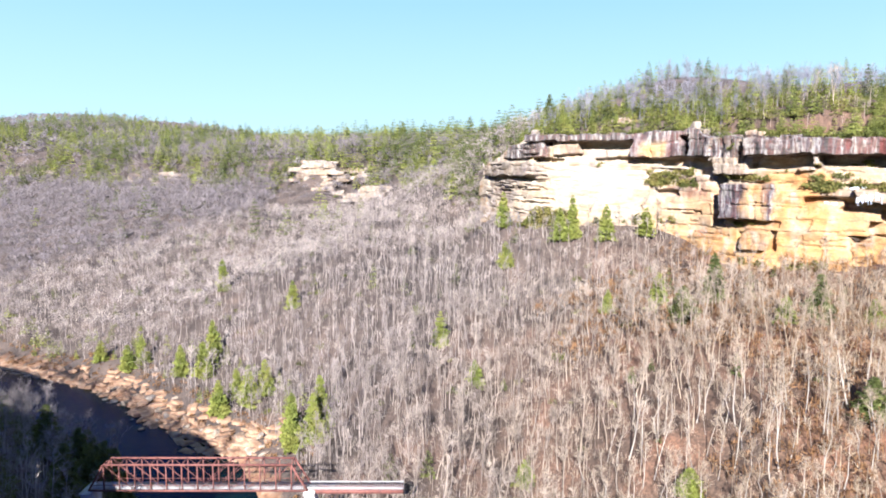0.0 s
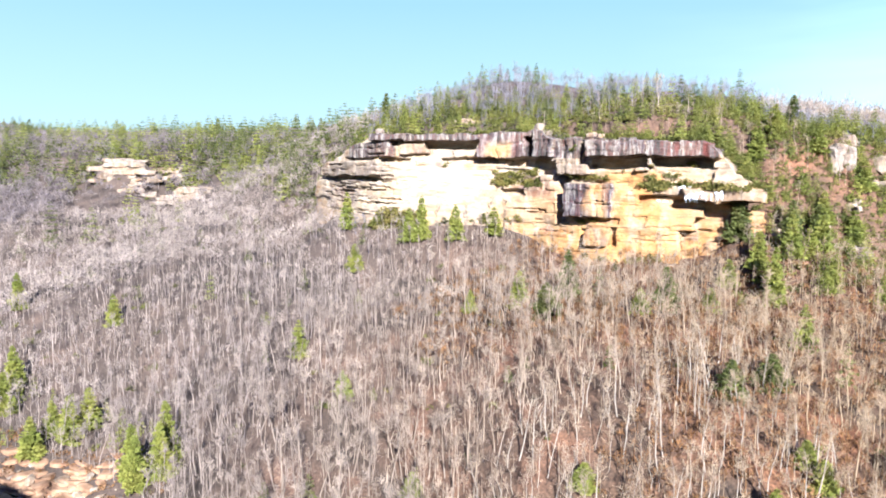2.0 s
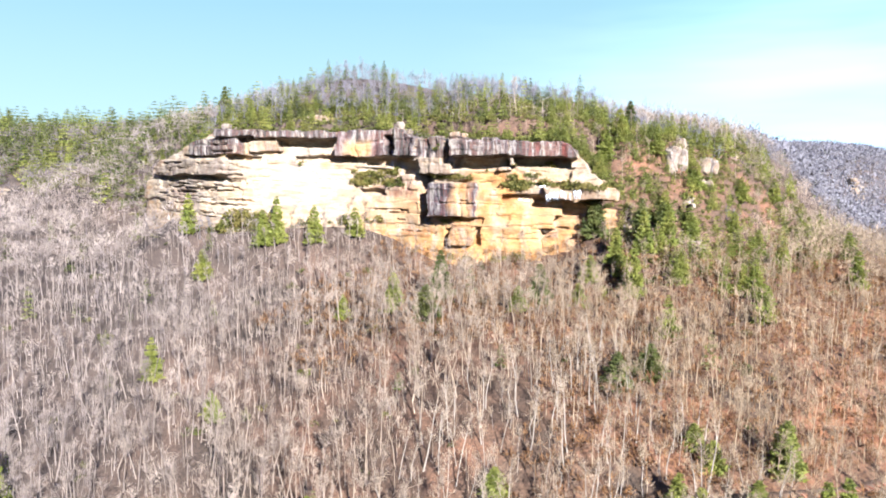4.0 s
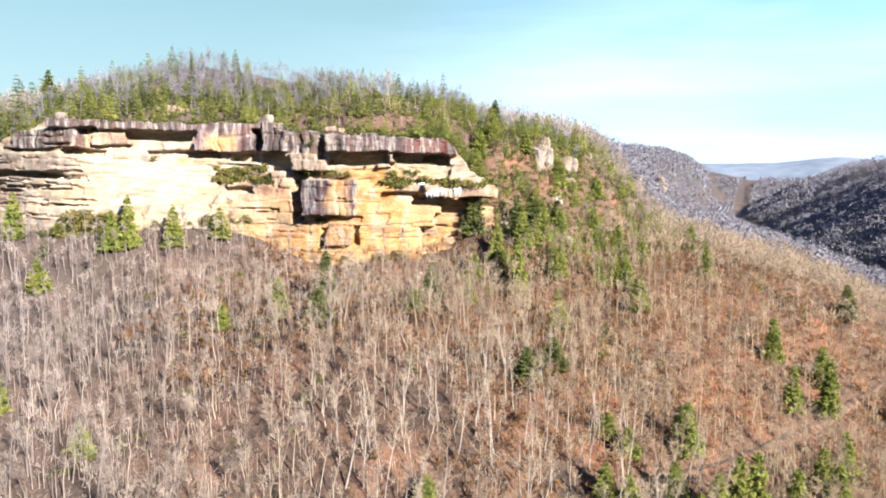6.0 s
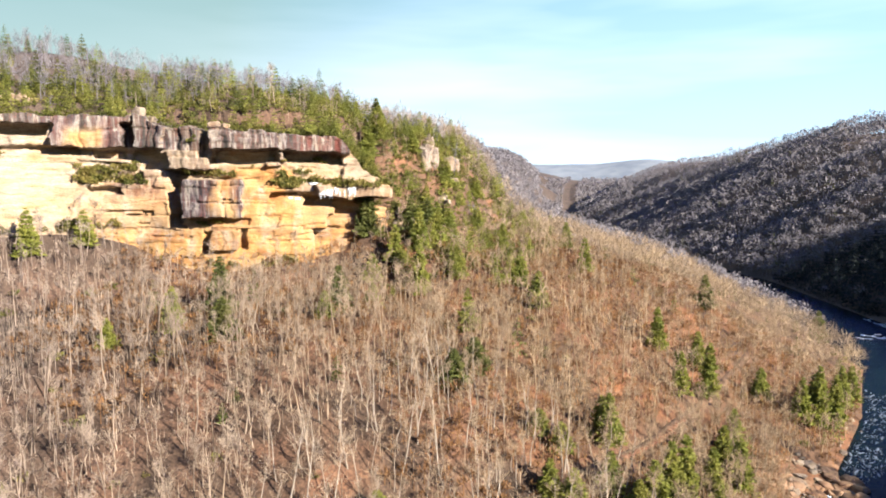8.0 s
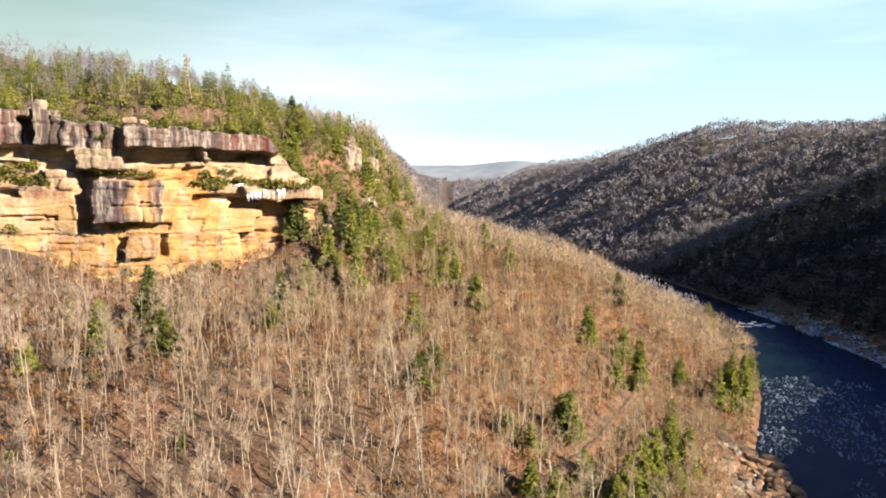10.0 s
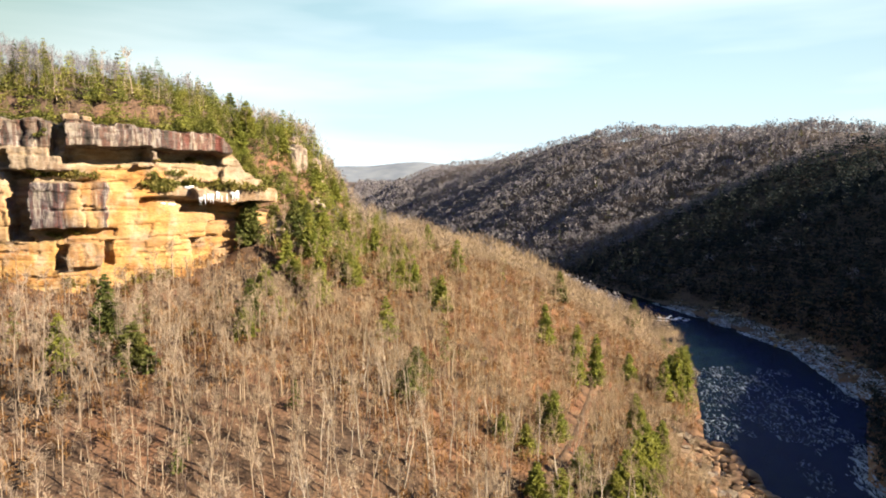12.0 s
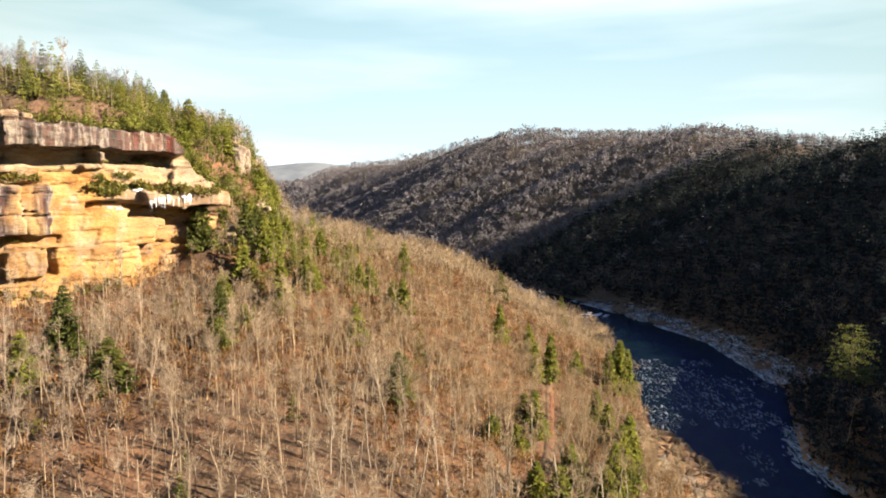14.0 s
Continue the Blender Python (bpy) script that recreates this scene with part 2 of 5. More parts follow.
def bark_mat(name, c0, c1, c2, thin=0.0, other=None, trees=1.0):
    """Bark or twigs; other is the haze-like grey tone away from the spur's foot."""
    m, n, l, b = material(name, 0.9)
    r = ramp(n, [(0.3, c0), (0.5, c1), (0.72, c2)])
    f = noisy(n, l, 0.05, 4)
    l.new(f, r.inputs[0])
    c = r.outputs[0]
    if other:
        far = ramp(n, [(0.3, other[0]), (0.5, other[1]), (0.72, other[2])])
        l.new(f, far.inputs[0])
        c = mixed(n, l, spur_share(n, l), c, far.outputs[0])
    return leafy(m, n, l, b, c, thin, 0.15, trees)


def needle_mat(name, c0, c1, c2):
    m, n, l, b = material(name, 0.7)
    r = ramp(n, [(0.3, c0), (0.5, c1), (0.7, c2)])
    l.new(noisy(n, l, 0.12, 4), r.inputs[0])
    return leafy(m, n, l, b, r.outputs[0], 0.48, 0.22)


def water_mat():
    m, n, l, b = material("river_water", 0.12)
    r = ramp(n, [(0.35, (0.001, 0.004, 0.005)), (0.7, (0.003, 0.009, 0.009))])
    l.new(noisy(n, l, 0.08, 5), r.inputs[0])
    l.new(r.outputs[0], b.inputs["Base Color"])
    b.inputs["Specular IOR Level"].default_value = 0.02
    bump(n, l, b, noisy(n, l, 0.7, 6), 0.6, 0.4)
    return m


def plain_mat(name, c0, c1, scale, rough=0.8, metal=0.0, relief=0.0):
    """Two tones mixed by noise of the given scale."""
    m, n, l, b = material(name, rough, metal)
    r = ramp(n, [(0.35, c0), (0.65, c1)])
    f = noisy(n, l, scale, 6)
    l.new(f, r.inputs[0])
    l.new(r.outputs[0], b.inputs["Base Color"])
    if relief:
        bump(n, l, b, f, 0.6, relief)
    return m


LITTER, ROCK, WATER = litter_mat(), rock_mat(), water_mat()
BOULDER = rock_mat("river_boulder", 0.45)
BARK = bark_mat("grey_bark", (0.128, 0.108, 0.083), (0.19, 0.166, 0.132), (0.27, 0.243, 0.2))
TWIG = bark_mat("bare_twigs", (0.172, 0.129, 0.078), (0.222, 0.17, 0.105), (0.262, 0.209, 0.139), 0.25, ((0.16, 0.132, 0.11), (0.206, 0.174, 0.147), (0.246, 0.211, 0.18)))
WEST_TWIG = bark_mat("brown_oak_twigs", (0.088, 0.074, 0.07), (0.115, 0.098, 0.093), (0.145, 0.126, 0.12), 0.2, trees=0.7)
# distance haze is put into the cool grey of these twigs
FAR_TWIG = bark_mat("haze_grey_twigs", (0.093, 0.089, 0.097), (0.128, 0.123, 0.132), (0.169, 0.163, 0.173), 0.2, trees=0.5)
STEM = bark_mat("brown_bark", (0.039, 0.026, 0.019), (0.061, 0.044, 0.032), (0.087, 0.065, 0.053))
NEEDLE = needle_mat("pine_needles", (0.09, 0.106, 0.022), (0.15, 0.162, 0.03), (0.205, 0.2, 0.045))
HEMLOCK = needle_mat("hemlock_needles", (0.05, 0.066, 0.017), (0.088, 0.102, 0.025), (0.135, 0.138, 0.036))
# hemlock needles with the slope's deep shade put into their colour
SHADE_NEEDLE = needle_mat("shade_hemlock_needles", (0.007, 0.012, 0.013), (0.014, 0.022, 0.022), (0.026, 0.037, 0.034))
OLIVE = needle_mat("olive_leaves", (0.095, 0.09, 0.022), (0.15, 0.132, 0.032), (0.2, 0.16, 0.045))
YELLOW = needle_mat("yellow_green_needles", (0.108, 0.13, 0.022), (0.162, 0.178, 0.031), (0.218, 0.215, 0.044))
LAUREL = needle_mat("laurel_leaves", (0.045, 0.055, 0.012), (0.092, 0.096, 0.019), (0.145, 0.125, 0.03))
RUST = plain_mat("rusty_steel", (0.063, 0.024, 0.018), (0.117, 0.045, 0.032), 0.9, 0.75)
PLANK = plain_mat("weathered_deck", (0.2, 0.187, 0.172), (0.3, 0.282, 0.262), 0.7, 0.9)
STONE = plain_mat("pier_stone", (0.232, 0.209, 0.18), (0.325, 0.302, 0.273), 0.5, 0.9, relief=0.2)
ICE = plain_mat("ice", (0.55, 0.62, 0.70), (0.80, 0.84, 0.88), 0.8, 0.35)
# foam and frost have the river's shade put into their dim blue-grey
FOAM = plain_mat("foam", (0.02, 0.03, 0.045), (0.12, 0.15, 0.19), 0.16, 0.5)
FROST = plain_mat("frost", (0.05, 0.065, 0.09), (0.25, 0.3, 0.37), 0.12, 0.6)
GRAVEL = plain_mat("leafy_track", (0.064, 0.041, 0.027), (0.112, 0.068, 0.038), 0.8, 0.95, relief=0.1)
TIMBER = plain_mat("red_brown_timber", (0.12, 0.052, 0.03), (0.22, 0.11, 0.065), 0.9, 0.9)
BEECH = needle_mat("dry_beech_leaves", (0.1, 0.053, 0.021), (0.165, 0.09, 0.036), (0.235, 0.138, 0.058))
SHELF = plain_mat("bank_rock", (0.105, 0.057, 0.03), (0.225, 0.146, 0.086), 0.22, 0.9, relief=0.2)

# ---------------------------------------------------------------- lie of the land
RIVER = np.array([(-2500, 900), (-900, 620), (-440, 440), (-285, 377), (-191, 331), (-143, 285), (-99, 252), (-67, 190), (-38, 115), (30, 58), (120, 46),
                  (200, 54), (300, 30), (400, 30), (520, 70), (740, 172), (926, 300), (1100, 430), (1500, 590), (1900, 800), (2600, 1050), (4500, 1500)], float)
HALF = np.array([40, 36, 32, 28, 24, 22, 21, 22, 24, 24, 24, 28, 40, 38, 32, 30, 28, 26, 26, 26, 26], float)
RIM = np.array([(-2600, 1350), (-900, 980), (-480, 850), (-306, 762), (-200, 690), (-121, 630), (-60, 650), (-6, 570), (32, 474), (46, 414), (60, 382), (99, 362),
                (128, 338), (142, 312), (160, 294), (180, 282), (198, 258), (244, 248), (330, 268), (424, 294), (540, 345), (690, 436), (1100, 585),
                (1632, 800), (2757, 1230), (4500, 1700)], float)


def along(line, x, y):
    """Distance to a line of points (positive on its left) and the place along it, in points."""
    best, sign, where = np.full(x.shape, 1e12), np.ones(x.shape), np.zeros(x.shape)
    for i, (a, b) in enumerate(zip(line[:-1], line[1:])):
        d = b - a
        t = np.clip(((x - a[0]) * d[0] + (y - a[1]) * d[1]) / (d @ d), 0, 1)
        ex, ey = x - a[0] - t * d[0], y - a[1] - t * d[1]
        q = ex * ex + ey * ey
        near = q < best
        best, where = np.where(near, q, best), np.where(near, i + t, where)
        sign = np.where(near, np.where(d[0] * ey - d[1] * ex >= 0, 1.0, -1.0), sign)
    return np.sqrt(best) * sign, where


def land(x, y):
    """The height of the ground."""
    x, y = np.asarray(x, float), np.asarray(y, float)
    dr, wr = along(RIVER, x, y)
    half = np.interp(wr, np.arange(len(HALF)), HALF)
    d = np.abs(dr) - half
    bank = np.maximum(d, 0)
    s, ws = along(RIM, x, y)
    # the spur's side: talus up to the foot of the cliffs, then the wooded top
    talus = 80 * np.tanh(bank / 185) + 1.5 * wob(x, y, 60) * step(bank, 5, 60)
    talus = talus + 26 * np.exp(-(np.minimum(s + 4, 0) / 32) ** 2) * step(ws, 8.2, 9) * (1 - step(ws, 11.0, 13.4)) + 4 * np.exp(-(np.minimum(s + 4, 0) / 22) ** 2) * step(ws, 11.5, 13) * (1 - step(ws, 16, 17))
    talus = talus + 6 * np.exp(-(np.minimum(s + 4, 0) / 24) ** 2) * step(ws, 13, 14.2) * (1 - step(ws, 16, 17))
    lift = (5 * step(bank, 60, 105) + step(bank, 32, 85) * (11 * step(x, 140, 205) + 7 * (1 - step(x, 0, 30))) - 12 * step(x, 0, 25) * (1 - step(x, 65, 110)) * np.exp(-((bank - 70) / 32) ** 2)) * (1 - step(s, -75, -30) * (1 - step(x, 150, 190))) * (1 - step(s, -14, -4))
    talus = talus + lift * (1 - step(x, 330, 440))
    west = 1 - step(ws, 7.0, 8.6)
    # a bench of bare rock lies along the water below the woods
    slope = np.maximum(bank - 17 * step(-x, 40, 80) * (1 - step(-x, 240, 300)), 0)
    talus = talus * (1 - west) + west * (98 * (slope / (slope + np.maximum(-s - 10, 0) + 1)) ** 0.9 + 0.1 * np.minimum(bank, 17) + 2.5 * wob(x, y, 90, 3) * step(bank, 8, 60))
    crag = step(ws, 8.4, 9.2) * (1 - step(ws, 15.0, 15.8))
    outcrop = step(ws, 2.4, 2.8) * (1 - step(ws, 5.6, 6.1))
    wide = 3.0 * crag + (1 - crag) * (40 - 18 * outcrop - 17 * step(ws, 15.2, 16) * (1 - step(ws, 17.6, 18.8)))
    out = np.hypot(x, y)
    top = 130 + 34 * (1 - np.exp(-np.maximum(s, 0) / 62)) + 5 * wob(x, y, 210, 2) * step(s, 20, 120)
    top = top - 12 * (1 - step(ws, 6.5, 8.5)) + 8 * np.exp(-(((x - 150) / 50) ** 2 + ((y - 460) / 50) ** 2)) - 5 * step(x, 165, 225) * (1 - step(x, 250, 320)) * step(s, 20, 60) + 78 * np.exp(-(((x + 760) / 430) ** 2 + ((y - 1650) / 420) ** 2)) + 18 * step(out, 800, 1500)
    top = top - 8 * step(ws, 14, 16) - 4 * step(ws, 16.2, 17.4) - 8 * step(ws, 18, 19.5) - (14 - 26 * step(x, 800, 1300)) * step(x, 380, 700) * (1 - step(out, 1900, 3000)) + 6 * crag
    top = top - 30 * step(s, 115, 210) * crag
    left = talus + (top - talus) * step(s, -wide * 0.8, wide * 1.1)
    # the far side: one long wooded slope with side ravines, and a low frosty bench at its foot
    bench = step(x, 250, 340) * (1 - step(x, 520, 640))
    low, bank = 0.16 * np.minimum(bank, 24) * bench, np.maximum(bank - 24 * bench, 0)
    cap = 176 - 32 * step(-x, 20, 110) + 16 * step(x, 650, 1200) + 20 * step(y, -80, 90) - 48 * step(-y, 40, 380) - 46 * step(x, 1350, 2000) + 10 * wob(x, y, 420, 1) + 5 * wob(x, y, 150, 3)
    steep = 165 + 50 * step(x, 480, 800)
    ravine = 11 * np.sin(wr * 9.0 + 0.012 * bank) * step(bank, 30, 140) * step(x, 350, 600)
    even = -22 * np.log(np.exp(-0.52 * bank / 22) + np.exp(-cap / 22))
    far = step(x, 420, 640)
    right = cap * (1 - np.exp(-bank / steep)) * (1 - far) + even * far + 2 * wob(x, y, 70, 4) * step(bank, 10, 60) + ravine
    wall = -12 * np.log(np.exp(-0.6 * bank / 12) + np.exp(-(138 + 28 * step(x, 330, 480)) / 12)) + 3 * wob(x, y, 130, 8) * step(bank, 20, 90)
    near = step(x, 40, 130) * (1 - step(x, 470, 760))
    # an unseen rise is added behind the near bank to shade it
    right = right * (1 - near) + wall * near + low + 35 * np.exp(-(((x + 125) / 45) ** 2 + ((y - 90) / 38) ** 2))
    z = np.where(dr > 0, left, right)
    z = np.maximum(z, (112 + 10 * wob(x, y, 900, 5) + 9 * wob(x, y, 330, 6)) * step(out, 2300, 3200))
    return np.where((d < 0) & (out < 2300), -2.5 * step(-d, 0, 6), z + 0.4)


def axis(lo, hi, fine, first, last):
    """Even steps of fine metres from lo to hi, and growing steps beyond."""
    out = list(np.arange(lo, hi + 0.1, fine))
    d = fine
    while out[-1] < last:
        d *= 1.18
        out.append(out[-1] + d)
    d, pre = fine, [lo]
    while pre[-1] > first:
        d *= 1.18
        pre.append(pre[-1] - d)
    return np.array(pre[:0:-1] + out)


def build_ground():
    xs, ys = axis(-330, 640, 4.5, -4300, 4700), axis(-150, 640, 4.5, -4300, 4700)
    X, Y = np.meshgrid(xs, ys)
    Z = land(X, Y)
    v = np.stack([X, Y, Z], -1).reshape(-1, 3)
    i = np.arange(len(xs) * len(ys)).reshape(len(ys), len(xs))
    f = np.stack([i[:-1, :-1], i[:-1, 1:], i[1:, 1:], i[1:, :-1]], -1).reshape(-1, 4)
    g = part("ground", smooth(mesh_of("ground", v, f)), LITTER)
    return tagged(g, "brown leaf litter covering steep gorge slopes and ridges", "ground", kind="structure")


def build_water():
    n = 220
    t = np.linspace(0, len(RIVER) - 1, n)
    c = np.stack([np.interp(t, np.arange(len(RIVER)), RIVER[:, k]) for k in (0, 1)], -1)
    tan = np.gradient(c, axis=0)
    tan /= np.linalg.norm(tan, axis=1)[:, None]
    nor = np.stack([-tan[:, 1], tan[:, 0]], -1)
    w = np.interp(t, np.arange(len(HALF)), HALF) + 4
    v = np.concatenate([np.c_[c + nor * w[:, None], np.zeros(n)], np.c_[c - nor * w[:, None], np.zeros(n)]])
    i = np.arange(n - 1)
    f = np.stack([i + n, i + n + 1, i + 1, i], -1)
    return tagged(part("water", mesh_of("water", v, f), WATER), "dark blue river water in deep shade", "river", kind="structure")


def build_backdrop():
    """The blue line of hills that closes the valley."""
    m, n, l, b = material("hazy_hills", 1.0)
    # distance haze is put into the hills' blue-grey base colour
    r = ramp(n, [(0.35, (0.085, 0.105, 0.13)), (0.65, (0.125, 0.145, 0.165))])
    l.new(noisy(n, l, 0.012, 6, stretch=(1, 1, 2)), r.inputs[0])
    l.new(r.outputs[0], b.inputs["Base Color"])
    a = np.radians(np.linspace(40, 112, 240))
    rows = []
    for dist, k in ((3100, 0.0), (3350, 0.42), (3600, 0.8), (3800, 1.0), (4200, 0.7)):
        x, y = dist * np.sin(a), dist * np.cos(a)
        deg = np.degrees(a)
        top = 196 + 26 * np.exp(-((deg - 74.5) / 2.6) ** 2) + 16 * np.exp(-((deg - 80) / 1.6) ** 2) + 10 * grain(deg, deg * 0, 5, 3, 5)
        rows.append(np.stack([x, y, 60 + (top - 60) * k + 8 * grain(x, y, 300, 4, 4) * (1 - k)], -1))
    v = np.stack(rows)
    i = np.arange(v.shape[0] * v.shape[1]).reshape(v.shape[:2])
    f = np.stack([i[:-1, :-1], i[1:, :-1], i[1:, 1:], i[:-1, 1:]], -1).reshape(-1, 4)[:, ::-1]
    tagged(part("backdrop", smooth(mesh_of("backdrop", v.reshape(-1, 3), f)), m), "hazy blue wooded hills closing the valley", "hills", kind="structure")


build_ground()
build_water()
build_backdrop()

# ---------------------------------------------------------------- cliff
CLIFF = np.array([(22, 470), (36, 408), (51, 374), (92, 352), (119, 328), (131, 302), (150, 283), (170, 270), (186, 250), (200, 262)], float)
SEG = np.r_[0, np.cumsum(np.linalg.norm(np.diff(CLIFF, axis=0), axis=1))]


def plan(u):
    """The line of the face, with its corners rounded off."""
    return [sum(w * np.interp(u + k, SEG, CLIFF[:, c]) for k, w in ((-9, 0.2), (-4, 0.2), (0, 0.2), (4, 0.2), (9, 0.2))) for c in (0, 1)]


# rows of: from, to along the face, bottom, top, how far it stands out
SLOTS = [(26, 95, 110.4, 113.0, -6), (94, 118, 111.4, 112.4, -3), (95, 114, 119.6, 122.6, -6), (63, 97, 122.0, 123.0, -2.5), (92, 106, 108.8, 110.4, -4), (122, 150, 126.4, 130.4, -8.5), (103, 113, 129.2, 131.4, -6),
         (131, 160, 118.6, 121.9, -6), (54, 70, 102.8, 104.6, -3.5), (44, 62, 106.4, 107.2, -2.5), (166, 191, 117.2, 121.2, -8.5), (178, 181.4, 117, 131, -6.5), (180, 196, 113.2, 119, -9), (211, 240, 115.4, 121, -9.5), (242, 266, 115.8, 120.6, -10), (164, 176.5, 103.5, 105.9, -5.5), (208, 212.3, 118, 130, -6)]
SHELVES = [(160, 184, 107.5, 115.8, -4.5), (240, 268, 106.4, 115.8, -4.5), (191, 216, 109.4, 113, -3.0), (193.8, 201.2, 89.5, 113, -10.5), (199, 227, 90.8, 93.5, -3.5),
           (236, 254, 100.6, 103.2, -7), (251, 268, 97.2, 102.2, -10.5), (264, 300, 93, 101.3, -12), (260, 300, 85.5, 94, -10), (255, 300, 60, 87, -8), (208.6, 212.2, 79.5, 88.4, -6), (222.2, 225.6, 79.5, 89.2, -6)]
CAPS = [(91, 152, 130.3, 137, 3.2), (68, 107, 122.6, 131.5, 0.8), (152, 181.3, 121.4, 137, 2.4), (182.2, 194.6, 120.8, 137, 3.0), (194.6, 208, 120.2, 131, 0.8),
        (212, 239, 120.4, 131, 4.2), (239, 270, 120.4, 131, 2.8)]
BLOCKS = [(24, 96, 112.8, 121.2, 1.4), (111, 126, 124.2, 129.2, 0.6), (193, 214.5, 113, 120.4, 1.2), (200.8, 217, 93.4, 109.3, 3.4), (217, 225, 93.4, 109.0, 1.2),
          (255, 291, 101.3, 106.8, 2.0), (235, 243, 113.5, 119.5, 1.4), (212.2, 222.2, 80, 88.6, 0.9)]


def strata(u, z):
    """Bedding: courses of uneven height, each broken into blocks that stand out a little more or less."""
    q = np.random.default_rng(11)
    edges = [50.0]
    while edges[-1] < 145:
        edges.append(edges[-1] + q.choice([0.7, 1.6, 2.8, 4.2, 6.0]))
    out = np.zeros(u.shape)
    for lo, hi in zip(edges[:-1], edges[1:]):
        m = (z >= lo) & (z < hi)
        cuts = np.cumsum(q.uniform(3, 26, 70))
        lift = q.uniform(-0.75, 0.75, 71)
        mid = (z[m] - lo) / (hi - lo)
        out[m] = lift[np.searchsorted(cuts, u[m])] - q.choice([0, 0.4, 1.2]) * (mid < 0.12 * q.uniform(0.6, 1.6)) * (np.sin(u[m] * q.uniform(0.05, 0.2) + q.uniform(0, 6)) > -0.2)
    return out


def build_cliff():
    u, z = np.arange(0, SEG[-1], 0.52), np.arange(60, 137, 0.4)
    U, Z = np.meshgrid(u, z)
    top = np.interp(u, [0, 27, 66, 91, 157, 183, 196, 209, 213, 262, 268, 276, 292, 307], [104, 118, 129, 134.6, 133.5, 134.5, 130, 129, 129.5, 126.5, 124.5, 113, 106, 90]) + 0.7 * wob(u, u, 17, 3) + 0.35 * wob(u, u, 5, 4) + 0.45 * np.sin(np.floor(u / 9.1 + 0.4 * np.sin(u * 0.11)) * 2.3)
    Z = np.minimum(Z, top[None])
    wu, wz = U + 1.9 * grain(U, Z, 6, 1, 4), Z + 1.25 * grain(U, Z, 13, 2, 5)
    calm = np.maximum(step(wu, 100, 116) * (1 - step(wu, 152, 162)) * (1 - step(wz, 117, 120)) * step(wz, 82, 90), 0.6 * step(wu, 219, 223) * (1 - step(wu, 244, 252)) * (1 - step(wz, 112, 115)) * step(wz, 94, 97))
    out = -1.6 + 1.5 * grain(U, Z * 1.6, 26, 7, 3) + 2.6 * (1 - step(Z, 58, 76)) + strata(wu, wz) * (1 - 0.7 * calm)
    stain, region = np.zeros(U.shape), np.zeros(U.shape, int)

    def box(a, b, lo, hi, soft=0.35):
        return step(wu, a - soft, a + soft) * (1 - step(wu, b - soft, b + soft)) * step(wz, lo - soft, lo + soft) * (1 - step(wz, hi - soft, hi + soft))

    for rows, kind, dark in ((BLOCKS, 2, 0.55), (CAPS, 1, 0.9)):
        for k, (a, b, lo, hi, o) in enumerate(rows):
            m = box(a, b, lo, hi)
            rough = 0.5 * strata(wu * 0.9 + 7, wz) + 0.45 * grain(U, Z * 0.7, 7, k + 3, 4) + (kind == 1) * 0.3 * np.sin(np.floor((wu - a) / (5.0 + k % 3 * 1.4) + 0.35 * (wz > lo + 0.55 * (hi - lo))) * 2.7 + k) - (1.2 if kind == 1 else 0.6) * np.exp(-((wu - a - (b - a) * 0.37) / 0.5) ** 2) - (0.9 if kind == 1 else 0.4) * np.exp(-((wu - a - (b - a) * 0.71) / 0.45) ** 2)
            out = out * (1 - m) + (o + rough) * m
            stain = np.maximum(stain * (1 - m), dark * m) if kind == 1 else np.maximum(stain, dark * m)
            region[m > 0.5] = kind * 20 + k
    for a, b, lo, hi, o in SLOTS + SHELVES:
        m = box(a, b, lo, hi, 0.3)
        out = out * (1 - m) + (o + 0.8 * grain(U, Z * 2, 5, 1, 3)) * m
        region[m > 0.5] = 0
    for a, b, lo, hi, o in BLOCKS[3:5]:
        stain = np.maximum(stain, 1.0 * box(a, b, lo, hi, 0.8))
    # thin partings between the beds, thickest in the ledgy western end
    q = np.random.default_rng(17)
    for k in range(120):
        a, z0 = (q.uniform(26, 96), q.uniform(92, 131)) if k < 62 else (q.uniform(96, 290), q.uniform(82, 116))
        long, tall = q.uniform(4, 22), q.uniform(0.25, 0.6)
        sag = 0.5 * grain(U, U * 0, 9, k, 2)
        m = step(wu, a, a + 1) * (1 - step(wu, a + long - 1, a + long)) * (np.abs(Z + sag - z0 + 0.02 * (U - a)) < tall) * (1 - 0.85 * calm)
        out = out - q.uniform(0.9, 2.2) * m
    out += 0.16 * grain(U, Z * 1.5, 3.4, 8, 4) * (1 - 0.5 * calm)
    def zone(a, b, lo, hi, much, patch=9.0, seed=12, edge=2.2):
        """A stained stretch of the face with a ragged edge and clearer patches."""
        m = step(wu, a - edge, a + edge) * (1 - step(wu, b - edge, b + edge)) * step(wz, lo - edge, lo + edge) * (1 - step(wz, hi - edge, hi + edge))
        return much * m * step(grain(U, Z * 0.7, patch, seed, 4), -0.75, 0.15)

    for row in ((36, 100, 112.5, 121.5, 0.62), (30, 78, 96, 112, 0.55), (60, 112, 121.5, 131, 0.5), (199, 213, 112, 119, 0.7), (173, 191, 102, 112, 0.5), (240, 292, 101.5, 107.5, 0.62), (184, 200, 84, 93, 0.45), (228, 243, 103, 110, 0.3)):
        stain = np.maximum(stain, zone(*row))
    stain = stain * (1 - 0.85 * zone(156, 171, 121.5, 129.5, 1.0, 20, 3)) * (1 - 0.6 * zone(214, 222, 92, 110, 1.0, 20, 5))
